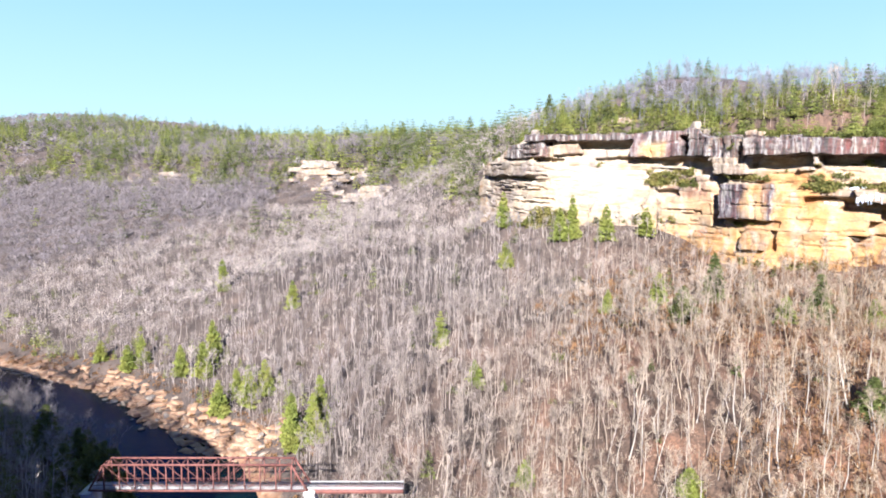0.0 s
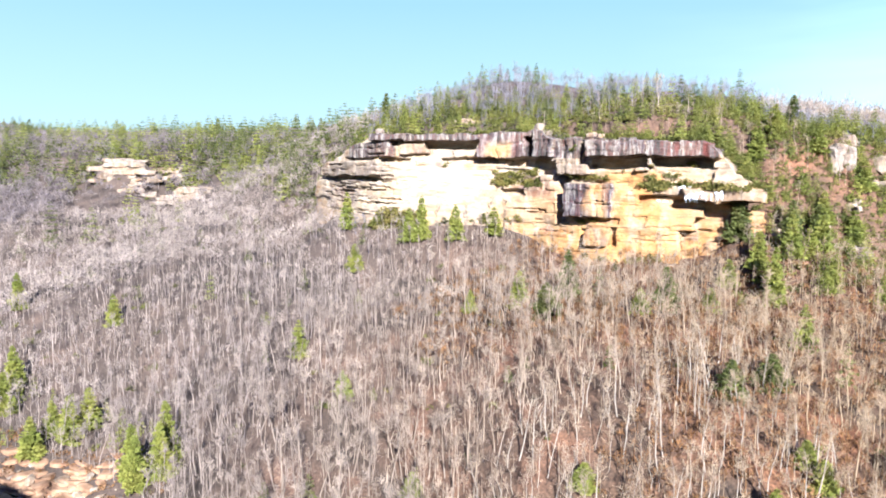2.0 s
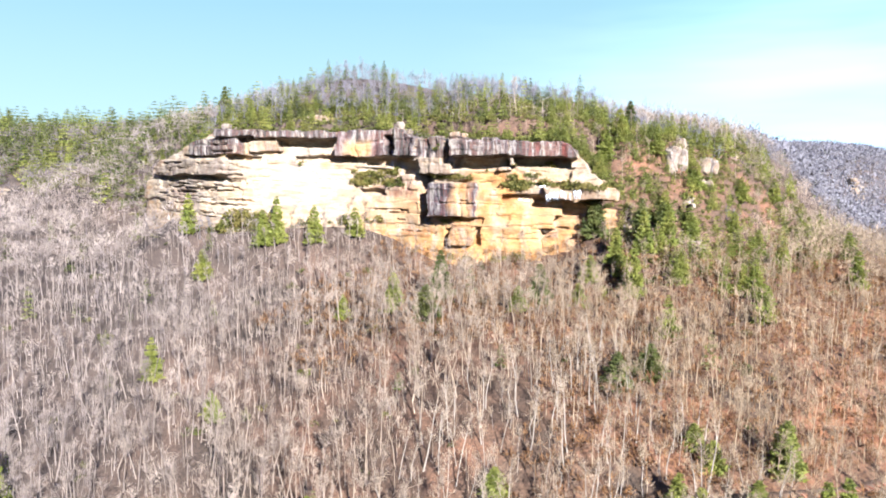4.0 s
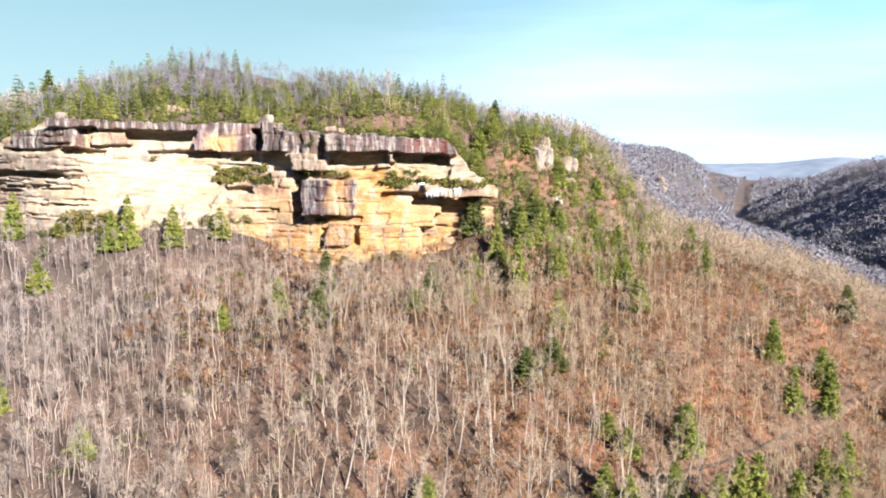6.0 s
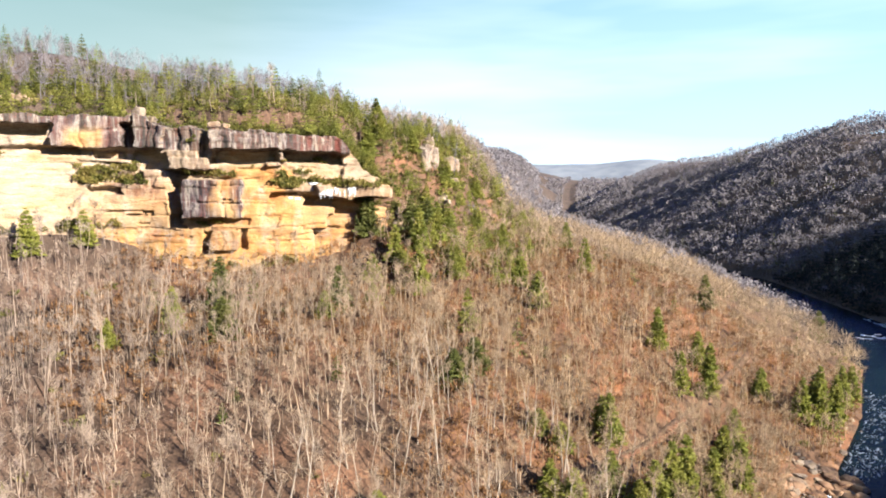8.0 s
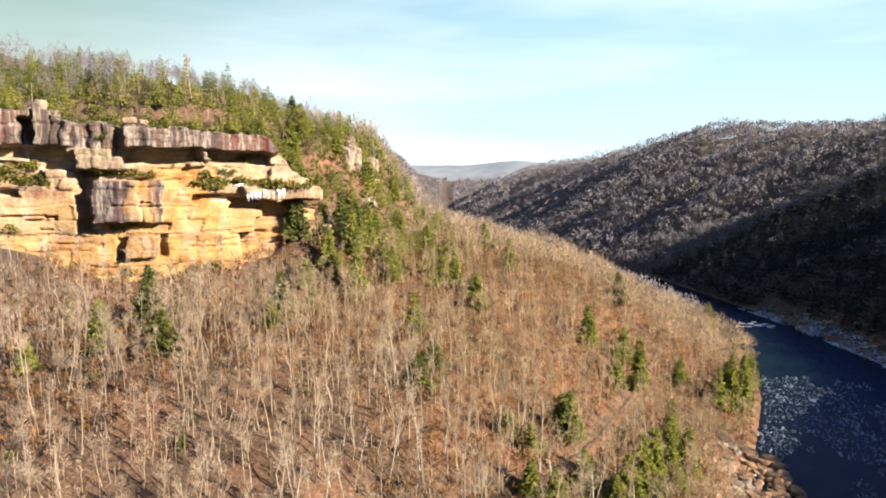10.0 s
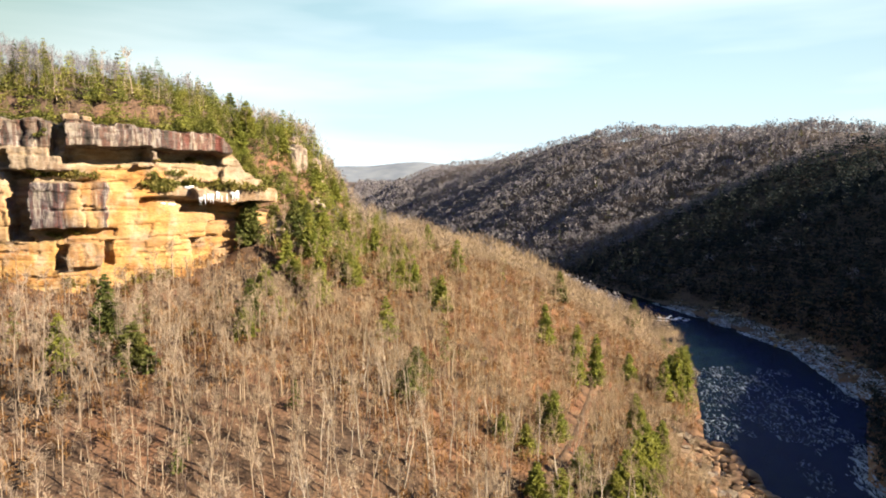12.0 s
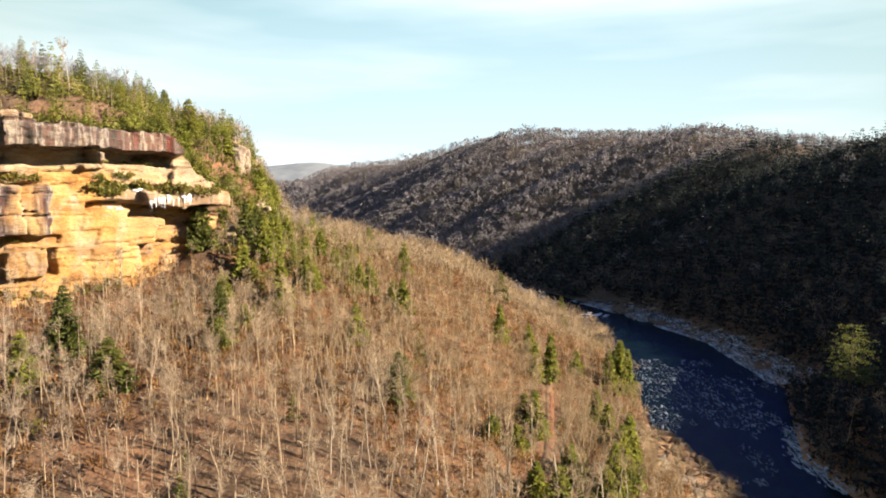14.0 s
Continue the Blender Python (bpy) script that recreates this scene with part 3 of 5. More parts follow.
    red = np.clip(sum(zone(*row) for row in ((246, 268, 120, 128.5, 0.95), (170, 181, 121, 133, 0.6), (173, 192, 102, 112, 0.5), (150, 158, 121, 134, 0.35), (201, 215, 93, 109, 0.3), (36, 66, 94, 106, 0.3), (222, 240, 121, 129, 0.25))), 0, 1)
    black = np.clip(sum(zone(*row) for row in ((206, 217, 120, 131, 0.95), (217, 246, 120, 130, 0.4), (181, 197, 120, 131, 0.3), (90, 150, 130, 136, 0.3), (199, 209, 92, 110, 0.35), (62, 80, 112, 131, 0.35))), 0, 1)
    ochre = np.clip(step(wu, 150, 180) * (1 - step(wz, 96, 112)) * 0.6 + zone(219, 246, 92, 114, 1.0, 25, 4) + zone(156, 171, 121.5, 129.5, 0.9, 20, 3) + zone(213, 222, 92, 110, 0.9) + 0.7 * (1 - step(wz, 78, 94)) + zone(95, 112, 121, 131, 0.5) + 0.12 * step(wu, 186, 205), 0, 1)
    # the flat top runs back under the trees
    back = np.linspace(0, 1, 12)[1:, None]
    U = np.concatenate([U, np.repeat(u[None], 11, 0)])
    Z = np.concatenate([Z, top[None] + 1.6 * back + 0.3 * wob(U[-11:], back * 20, 6, 2)])
    out = np.concatenate([out, out[-1:] * (1 - back) - 19 * back])
    pad = lambda f: np.concatenate([f, np.repeat(f[-1:], 11, 0)])
    stain, ochre, red, black, region = pad(stain), pad(ochre), pad(red), pad(black), pad(region)
    x, y = plan(U)
    (xa, ya), (xb, yb) = plan(U - 6), plan(U + 6)
    dx, dy = xb - xa, yb - ya
    n = np.hypot(dx, dy)
    v = np.stack([x + dy / n * out, y - dx / n * out, Z], -1).reshape(-1, 3)
    i = np.arange(U.size).reshape(U.shape)
    f = np.stack([i[:-1, :-1], i[:-1, 1:], i[1:, 1:], i[1:, :-1]], -1).reshape(-1, 4)
    which = region[:-1, :-1].ravel()
    cliff = tagged(new("cliff"), "tall cream sandstone cliff with purple-stained overhanging caprock", "cliff")
    for k in np.unique(which):
        g = f[which == k]
        used, idx = np.unique(g, return_inverse=True)
        name = "rock_face" if k == 0 else "caprock" if k < 40 else "rock_block"
        me = mesh_of(name, v[used], idx.reshape(-1, 4))
        for key, val in (("stain", stain), ("ochre", ochre), ("red", red), ("black", black)):
            me.attributes.new(key, "FLOAT", "POINT").data.foreach_set("value", val.ravel()[used].astype(np.float32))
        part(name, me, ROCK, cliff, {"rock_face": "cream and ochre bedded rock wall", "caprock": "purple-grey streaked overhanging cap", "rock_block": ""}[name])
    return v.reshape(*U.shape, 3), u


FACE, FACE_U = build_cliff()


def on_face(u, z):
    """The place of the rock face u metres along it, at the height z."""
    c = int(np.argmin(np.abs(FACE_U - u)))
    return FACE[int(np.argmin(np.abs(FACE[:, c, 2] - z))), c]


# ---------------------------------------------------------------- trees
def tube(p, q, r0, r1, n=3):
    """Triangles of a tapered stick from p to q."""
    p, q = np.asarray(p, float), np.asarray(q, float)
    d = (q - p) / (np.linalg.norm(q - p) + 1e-9)
    a = np.cross(d, (0.3, 0.9, 0.1)); a /= np.linalg.norm(a)
    b = np.cross(d, a)
    ang = np.arange(n) * 2 * np.pi / n
    ring = np.cos(ang)[:, None] * a + np.sin(ang)[:, None] * b
    v = np.concatenate([p + ring * r0, q + ring * r1])
    i, j = np.arange(n), (np.arange(n) + 1) % n
    return v, np.concatenate([np.stack([i, j, j + n], -1), np.stack([i, j + n, i + n], -1)])


def merged(pieces):
    vs, fs, k = [], [], 0
    for v, f in pieces:
        vs.append(v); fs.append(f + k); k += len(v)
    return np.concatenate(vs), np.concatenate(fs)


def bare_tree(r, height, limbs=9, twigs=210, twig_w=0.068):
    """A leafless hardwood: the trunk, and the crown of limbs and twigs."""
    wood, out, pts = [], [], [np.array([0, 0, -0.7])]
    lean, fork = r.normal(0, 0.07, 2), r.uniform(0.28, 0.5)
    for k in range(1, 5):
        pts.append(np.array([lean[0] * k * height / 4 + r.normal(0, 0.3), lean[1] * k * height / 4 + r.normal(0, 0.3), height * k / 4.6]))
    rad = height * r.uniform(0.0062, 0.0098)
    rs = [rad * 1.2, rad, rad * 0.8, rad * 0.5, rad * 0.2]
    for k in range(4):
        wood.append(tube(pts[k], pts[k + 1], rs[k], rs[k + 1], 4 if k < 2 else 3))
    tips = [(pts[3], pts[4])]
    for k in range(limbs):
        t = r.uniform(fork, 0.97)
        base = np.array([np.interp(t * 4, range(5), [p[c] for p in pts]) for c in range(3)])
        a, L = r.uniform(0, 6.28), height * r.uniform(0.16, 0.3) * (1.3 - t * 0.75)
        d = np.array([np.cos(a), np.sin(a), r.uniform(0.7, 1.9)])
        d /= np.linalg.norm(d)
        mid = base + d * L * 0.5
        d2 = d + np.array([r.normal(0, .35), r.normal(0, .35), 0.3])
        end = mid + d2 / np.linalg.norm(d2) * L * 0.6
        out += [tube(base, mid, rad * 0.32, rad * 0.19, 3), tube(mid, end, rad * 0.19, rad * 0.06, 3)]
        tips += [(base + d * L * 0.2, mid), (mid, end)]
    tv = []
    for k in range(twigs):
        a, b = tips[r.integers(len(tips))]
        p = a + (b - a) * r.uniform(0.05, 1)
        d = r.normal(0, 1, 3)
        d[2] = abs(d[2]) * 0.8 + 0.2
        d /= np.linalg.norm(d)
        q = p + d * r.uniform(0.045, 0.13) * height
        w = np.cross(d, r.normal(0, 1, 3))
        w = w / np.linalg.norm(w) * twig_w / 2
        tv += [p - w, p + w, q]
    out.append((np.array(tv), np.arange(3 * twigs).reshape(-1, 3)))
    return merged(wood), merged(out)


def puff_tree(r, height, n=40, leaf=1.7, wide=0.28, slim=0.05, core=0.2):
    """A leafless crown seen from far: a stem and a brush of rising twigs."""
    out = [tube((0, 0, -0.6), (0, 0, height * 0.75), 0.15, 0.08, 3)]
    d = r.normal(0, 1, (n, 3))
    d[:, 2] = np.abs(d[:, 2]) * 1.2 - 0.4
    d /= np.linalg.norm(d, axis=1)[:, None]
    c = d * r.uniform(core, 0.9, (n, 1)) * (height * wide, height * wide, height * 0.36) + (0, 0, height * 0.56)
    e, g = d + 0.45 * r.normal(0, 1, (n, 3)) + (0, 0, 0.5), r.normal(0, 1, (n, 3))
    e = e / np.linalg.norm(e, axis=1)[:, None] * leaf * r.uniform(0.6, 1.2, (n, 1))
    g = g / np.linalg.norm(g, axis=1)[:, None] * leaf * slim
    out.append((np.stack([c - g, c + g, c + e], 1).reshape(-1, 3), np.arange(3 * n).reshape(-1, 3)))
    return merged(out)


def dome_tree(r, height, n=46, wide=0.3, leaf=2.2):
    """A leafless crown across the valley: a stem under a rounded, ragged dome of twig fans."""
    d = r.normal(0, 1, (n, 3))
    d[:, 2] = np.abs(d[:, 2]) * 1.1 - 0.25
    d /= np.linalg.norm(d, axis=1)[:, None]
    c = d * r.uniform(0.55, 1.0, (n, 1)) * (height * wide, height * wide, height * 0.36) + (0, 0, height * 0.6)
    e = d * 0.6 + 0.7 * r.normal(0, 1, (n, 3))
    e = e / np.linalg.norm(e, axis=1)[:, None] * leaf * r.uniform(0.5, 1.2, (n, 1))
    g = np.cross(e, d + 0.5 * r.normal(0, 1, (n, 3)))
    g = g / np.linalg.norm(g, axis=1)[:, None] * leaf * 0.3
    return merged([tube((0, 0, -0.6), (0, 0, height * 0.75), 0.2, 0.1, 3), (np.stack([c - g, c + g, c + e], 1).reshape(-1, 3), np.arange(3 * n).reshape(-1, 3))])


def conifer(r, height, width, levels=11, per=6, tufts=4, leaf=1.2, droop=0.2, gap=0.15, power=0.8, flat=1.0):
    """The boughs of a conifer: uneven tiers of limbs set with needle tufts."""
    c, e, g = [], [], []
    for lev in range(levels):
        t = min(max(gap + (1 - gap) * (lev + r.uniform(-0.35, 0.35)) / (levels - 1), 0.02), 0.985)
        reach, turn = width * (1 - t) ** power + 0.25 * leaf * flat, r.uniform(0, 6.28)
        for j in range(per):
            if r.random() < 0.12:
                continue
            a, L = turn + (j + r.uniform(-0.4, 0.4)) * 6.28 / per, reach * r.uniform(0.6, 1.15)
            rise = r.uniform(-droop, 0.12) * L
            f = r.uniform(0.1, 1.0, tufts) ** 0.7
            f[0] = 1.0
            d = np.array([np.cos(a), np.sin(a), 0.0])
            p = d * (L * f)[:, None] + r.normal(0, 0.1 * L, (tufts, 3)) * (1, 1, 0.45 * flat)
            p[:, 2] += height * t + rise * f ** 1.6
            w = 0.75 * d + 0.6 * r.normal(0, 1, (tufts, 3)) + (0, 0, 0.1)
            w /= np.linalg.norm(w, axis=1)[:, None]
            s = np.cross(w, r.normal(0, 1, (tufts, 3)))
            s /= np.linalg.norm(s, axis=1)[:, None]
            size = leaf * r.uniform(0.6, 1.2, (tufts, 1)) * (0.32 + 0.68 * (1 - t))
            c.append(p); e.append(w * size * (1, 1, flat)); g.append(s * size * 0.24 * (1, 1, flat))
    c, e, g = np.concatenate(c), np.concatenate(e), np.concatenate(g)
    n = len(c)
    return np.stack([c - g - 0.3 * e, c + g - 0.3 * e, c + 0.7 * e], 1).reshape(-1, 3), np.arange(3 * n).reshape(-1, 3)


def shrub(r, size, n=44):
    """A low dome of leaf clumps."""
    d = r.normal(0, 1, (n, 3))
    d[:, 2] = np.abs(d[:, 2])
    d /= np.linalg.norm(d, axis=1)[:, None]
    c = d * r.uniform(0.4, 1, (n, 1)) * (size, size, size * 0.8)
    e, g = d * 0.5 + r.normal(0, 1, (n, 3)), r.normal(0, 1, (n, 3))
    e, g = e / np.linalg.norm(e, axis=1)[:, None] * size * 0.4, g / np.linalg.norm(g, axis=1)[:, None] * size * 0.15
    return np.stack([c - g, c + g, c + e], 1).reshape(-1, 3), np.arange(3 * n).reshape(-1, 3)


tone_of = np.random.default_rng(71)


def strew(name, templates, places, mat, label, category, tall=(0.7, 1.2)):
    """One mesh of many copies of the templates at rows of x, y, z."""
    vs, fs, tint, k = [], [], [], 0
    pick = rng.integers(len(templates), size=len(places))
    turn, size = rng.uniform(0, 6.28, len(places)), rng.uniform(*tall, len(places))
    for t, (v, f) in enumerate(templates):
        m = pick == t
        if not m.any():
            continue
        c, s, g = np.cos(turn[m])[:, None], np.sin(turn[m])[:, None], size[m][:, None]
        p = places[m]
        vx = (v[None, :, 0] * c - v[None, :, 1] * s) * g + p[:, :1]
        vy = (v[None, :, 0] * s + v[None, :, 1] * c) * g + p[:, 1:2]
        vs.append(np.stack([vx, vy, v[None, :, 2] * g + p[:, 2:3]], -1).reshape(-1, 3))
        n = m.sum()
        tint.append(np.repeat(tone_of.uniform(0.02, 1, n), len(v)))
        fs.append((f[None] + (np.arange(n) * len(v))[:, None, None]).reshape(-1, 3) + k)
        k += n * len(v)
    me = mesh_of(name, np.concatenate(vs), np.concatenate(fs))
    me.attributes.new("tint", "FLOAT", "POINT").data.foreach_set("value", np.concatenate(tint).astype(np.float32))
    return tagged(part(name, me, mat), label, category, kind="stuff")


TRACK = np.array([(-14, 182), (30, 158), (80, 145), (132, 135), (164, 131), (218, 125), (300, 118)], float)


def scatter(spacing, lo, hi, keep, wide=(-41, 123)):
    """Jittered places of even density in a ring about the gorge, where keep says so."""
    n = int(2 * hi / spacing)
    X, Y = np.meshgrid((np.arange(n) + 0.5) * spacing - hi, (np.arange(n) + 0.5) * spacing - hi)
    x, y = (X + rng.uniform(-0.5, 0.5, X.shape) * spacing).ravel() - 40, (Y + rng.uniform(-0.5, 0.5, X.shape) * spacing).ravel() + 60
    r, a = np.hypot(x + 40, y - 60), np.degrees(np.arctan2(x + 40, y - 60))
    m = (r > lo) & (r < hi) & (a > wide[0]) & (a < wide[1]) & ~((y > 545) & (x > 110) & (x < 580 + 1.25 * (y - 570)))
    x, y = x[m], y[m]
    dr, wr = along(RIVER, x, y)
    d = np.abs(dr) - np.interp(wr, np.arange(len(HALF)), HALF)
    s, ws = along(RIM, x, y)
    bare = ((x > 112) & (x < 228) & (dr > 0) & (d < 13)) | ((x < -45) & (x > -290) & (dr > 0) & (d < 15 + 4 * grain(x, y, 14, 2, 3))) | ((x > 290) & (x < 580) & (dr < 0) & (d < 24))
    bare |= (x > -152) & (x < -36) & (y > 572) & (y < 648) & (rng.random(x.shape) < 0.8)
    m = (d > 1.2) & ~bare & (np.abs(along(TRACK, x, y)[0]) > np.where((x > 120) & (x < 250), 3.6, 1.5)) & keep(x, y, d, s, ws, dr)
    return np.stack([x[m], y[m], land(x[m], y[m])], -1)


def scatter_any(spacing, hi, keep):
    """The same with no ground kept bare."""
    n = int(2 * hi / spacing)
    X, Y = np.meshgrid((np.arange(n) + 0.5) * spacing - hi, (np.arange(n) + 0.5) * spacing - hi)
    x, y = (X + rng.uniform(-0.5, 0.5, X.shape) * spacing).ravel() - 40, (Y + rng.uniform(-0.5, 0.5, X.shape) * spacing).ravel() + 60
    dr, wr = along(RIVER, x, y)
    d = np.abs(dr) - np.interp(wr, np.arange(len(HALF)), HALF)
    s, ws = along(RIM, x, y)
    m = keep(x, y, d, s, ws, dr)
    return np.stack([x[m], y[m], land(x[m], y[m])], -1)


def off_crag(x, y, d, s, ws, dr):
    on = (ws > 8.6) & (ws < 16.0)
    # most hardwoods make way for the shade-coloured cover of the north slope
    dense = (dr < 0) & (x > 60) & (x < 760) & (d < 330) & (rng.random(x.shape) < 0.97)
    s = np.where(x < -150, s * 0.55, s)
    return ~dense & ~(on & (s > -12.5) & (s < 2)) & (s < 300) & ((dr > 0) | (d < 560) | ((d < 950) & (x > 800))) & ~((dr > 0) & (ws > 16) & (ws < 18.6) & (s > -25) & (s < 40) & (rng.random(x.shape) < 0.45))


def on_hill(x, y, d, s, ws, dr):
    return (dr > 0) & (s > 0) & (s < 165) & (ws > 8) & (ws < 17.5)


def woods():
    r = np.random.default_rng(3)
    kinds = [bare_tree(r, h) for h in (18, 19, 20, 21, 17, 19, 22, 16, 13, 10)]
    near = np.concatenate([scatter(5.6, 30, 340, off_crag), scatter(5.6, 340, 600, lambda *a: off_crag(*a) & on_hill(*a))])
    # those of the nearest slope are trees of their own
    own = (near[:, 0] > 40) & (near[:, 0] < 128) & (near[:, 1] > 108) & (near[:, 1] < 196)
    first = []
    for k, (w, c) in enumerate(kinds):
        t = tagged(new("bare_tree"), "leafless grey-barked hardwood on the leaf-strewn slope", "tree", "bare trees on the near slope")
        part("trunk", mesh_of("trunk", *w), BARK, t)
        part("crown", mesh_of("crown", *c), TWIG, t)
        first.append(t)
    for k, p in enumerate(near[own]):
        m = Matrix.Translation(p) @ pose(0, 0, 0, 0, 0, rng.uniform(0, 360)) @ Matrix.Scale(rng.uniform(0.72, 1.18), 4)
        if k < len(first):
            first[k].matrix_basis = m
        else:
            src = first[int(rng.integers(len(first)))]
            copy_thing(src, m @ Matrix.Diagonal((*[1 / v for v in src.scale], 1)))
    rest = near[~own]
    out = np.hypot(rest[:, 0] + 40, rest[:, 1] - 60) > 250
    plain = [merged(bare_tree(r, h, 4, 86, 0.115)) for h in (15, 16, 17, 18, 14, 12, 10)]
    crest = rest[out][:, 1] + 0.55 * rest[out][:, 0] > 405
    low = ~crest & ((rest[out][:, 2] < 122) | (rng.random(len(crest)) < 0.4))
    strew("upper_forest", plain, rest[out][low], TWIG, "leafless hardwoods on the upper slope", "forest", (0.62, 1.2))
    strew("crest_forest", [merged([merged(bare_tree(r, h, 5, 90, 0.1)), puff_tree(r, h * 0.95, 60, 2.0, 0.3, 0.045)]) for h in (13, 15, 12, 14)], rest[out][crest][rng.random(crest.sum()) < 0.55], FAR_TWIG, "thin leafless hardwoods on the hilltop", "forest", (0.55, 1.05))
    rest = rest[~out]
    strew("bare_forest", [merged(k) for k in kinds], rest, TWIG, "leafless grey-brown hardwoods covering the gorge slope", "forest", (0.62, 1.2))
    brush = [puff_tree(r, h, 26, 1.4, 0.42, 0.18) for h in (3.5, 4.5, 5.5)]
    strew("beech_saplings", brush, scatter(3.5, 60, 400, lambda *a: off_crag(*a) & (a[5] > 0) & (a[3] < -6) & (grain(a[0], a[1], 45, 4, 4) + 0.009 * (a[0] - 75) > 0.0)), BEECH, "young beeches still holding dry tan leaves", "saplings", (0.5, 1.2))
    young = [puff_tree(r, h, 26, 1.7, 0.3, 0.04) for h in (7, 9, 6, 10)]
    strew("saplings", young, scatter(5.0, 60, 330, off_crag), TWIG, "thin leafless saplings under the taller trees", "saplings", (0.6, 1.2))
    mid = [puff_tree(r, h, 70, 2.6, 0.31, 0.055) for h in (16, 17, 14, 18)]
    strew("distant_forest", mid, scatter(6.6, 340, 520, lambda *a: off_crag(*a) & ~on_hill(*a)), TWIG, "leafless hardwoods on the farther gorge slopes", "forest", (0.65, 1.15))
    fans = [puff_tree(r, h, 46, 3.0, 0.32, 0.085) for h in (15, 17, 13, 16)]
    strew("west_forest", fans, np.concatenate([scatter(7.6, 520, 900, lambda *a: off_crag(*a) & (a[5] > 0) & (a[0] < 200) & ~on_hill(*a)), scatter(8.0, 520, 1000, lambda *a: off_crag(*a) & (a[5] > 0) & (a[4] < 8.3) & (a[3] > -90) & (a[3] < -5))]), WEST_TWIG, "leafless woods climbing to the rim upstream", "forest", (0.6, 1.15))
    back = [dome_tree(r, h, 44, 0.3, 2.0) for h in (15, 17, 13, 18, 11)]
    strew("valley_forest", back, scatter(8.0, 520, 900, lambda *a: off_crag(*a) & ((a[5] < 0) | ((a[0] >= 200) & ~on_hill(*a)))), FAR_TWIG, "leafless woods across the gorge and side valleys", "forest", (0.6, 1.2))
    far = [dome_tree(r, h, 22, 0.34, 3.0) for h in (16, 18, 14, 12)]
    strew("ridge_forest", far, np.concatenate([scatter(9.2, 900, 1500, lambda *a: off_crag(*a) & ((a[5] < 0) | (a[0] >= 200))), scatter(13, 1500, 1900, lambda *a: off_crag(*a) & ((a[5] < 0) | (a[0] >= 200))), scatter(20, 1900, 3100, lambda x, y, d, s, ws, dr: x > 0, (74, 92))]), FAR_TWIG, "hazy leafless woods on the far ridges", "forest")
    strew("west_ridge_forest", [dome_tree(r, h, 24, 0.3, 2.2) for h in (13, 15, 12)], np.concatenate([scatter(11.0, 900, 1500, lambda *a: off_crag(*a) & (a[5] > 0) & (a[0] < 200)), scatter(12, 1500, 1900, lambda *a: off_crag(*a) & (a[5] > 0) & (a[0] < 200)), scatter(16, 1900, 2300, lambda x, y, d, s, ws, dr: x < 0, (-41, 0))]), WEST_TWIG, "leafless woods on the ridge behind the rim", "forest")
    haze = [dome_tree(r, h, 10, 0.4, 5.0) for h in (15, 18, 16)]
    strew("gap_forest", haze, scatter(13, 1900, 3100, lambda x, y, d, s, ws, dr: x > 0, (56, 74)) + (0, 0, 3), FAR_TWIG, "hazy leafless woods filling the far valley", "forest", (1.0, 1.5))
    under = scatter(10.5, 0, 300, lambda x, y, d, s, ws, dr: (d > 3) & (np.abs((np.degrees(np.arctan2(x + 40, y - 60)) + 139) % 360 - 180) > 81.5), (-181, 181))
    strew("home_forest", [puff_tree(r, h, 30, 2.6, 0.31, 0.09) for h in (15, 17)], under, TWIG, "leafless hardwoods on the slope behind the river", "forest", (0.65, 1.15))


def rim_green(x, y, d, s, ws, dr):
    top = (s > 1) & (s < 42) & (ws > 8) & (ws < 16.5)
    q = rng.random(x.shape)
    return (dr > 0) & ((top & (q < 0.42)) | ((d < 40) & (x < -40) & (q < 0.3)) | ((d < 12) & (x > 100) & (x < 420) & (q < 0.3)))


def east_green(x, y, d, s, ws, dr):
    return (dr > 0) & (s > -40) & (s < 60) & (ws >= 15.9) & (ws < 18.8) & (rng.random(x.shape) < (0.12 + 0.36 * (grain(x, y, 22, 3, 3) > 0.0)) * (1 - 0.006 * np.abs(s)))


def west_green(x, y, d, s, ws, dr):
    band = step(s, -30, 2) * (1 - 0.6 * step(s, 50, 200)) * (0.55 + 0.45 * step(grain(x, y, 130, 9, 2), -0.25, 0.3)) + 0.045
    return (dr > 0) & (ws < 8.3) & (s > -140) & (s < 520) & (rng.random(x.shape) < 0.95 * band * (0.15 + 0.85 * (grain(x, y, 40, 6, 3) > -0.05)))


def hill_green(x, y, d, s, ws, dr):
    return (dr > 0) & (s > 5) & (s < 110) & (ws > 7.6) & (ws < 17.5) & (rng.random(x.shape) < np.where(s < 48, 0.36, 0.13))


def slope_green(x, y, d, s, ws, dr):
    # hemlocks added on the near left bank darken it in place of shade
    return ((dr > 0) & (rng.random(x.shape) < 0.035)) | ((dr < 0) & (x < 60) & (d < 150) & (rng.random(x.shape) < np.where((x < -60) & (d < 70), 0.8, 0.4)))


# hemlocks and thicket added here carry the north slope's shade in their colour
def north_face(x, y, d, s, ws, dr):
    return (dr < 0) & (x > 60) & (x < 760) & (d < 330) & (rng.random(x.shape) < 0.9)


def shrubs_on(x, y, d, s, ws, dr):
    top = (s > -3) & (s < 34) & (ws > 8) & (ws < 16.5)
    east = (s > -36) & (s < 40) & (ws >= 15.8) & (ws < 18.7)
    west = (s > -10) & (s < 120) & (ws < 8)
    q = rng.random(x.shape)
    return (dr > 0) & ((top & (q < 0.9)) | (east & (q < 0.8)) | (west & (q < 0.3)) | (q < 0.012))


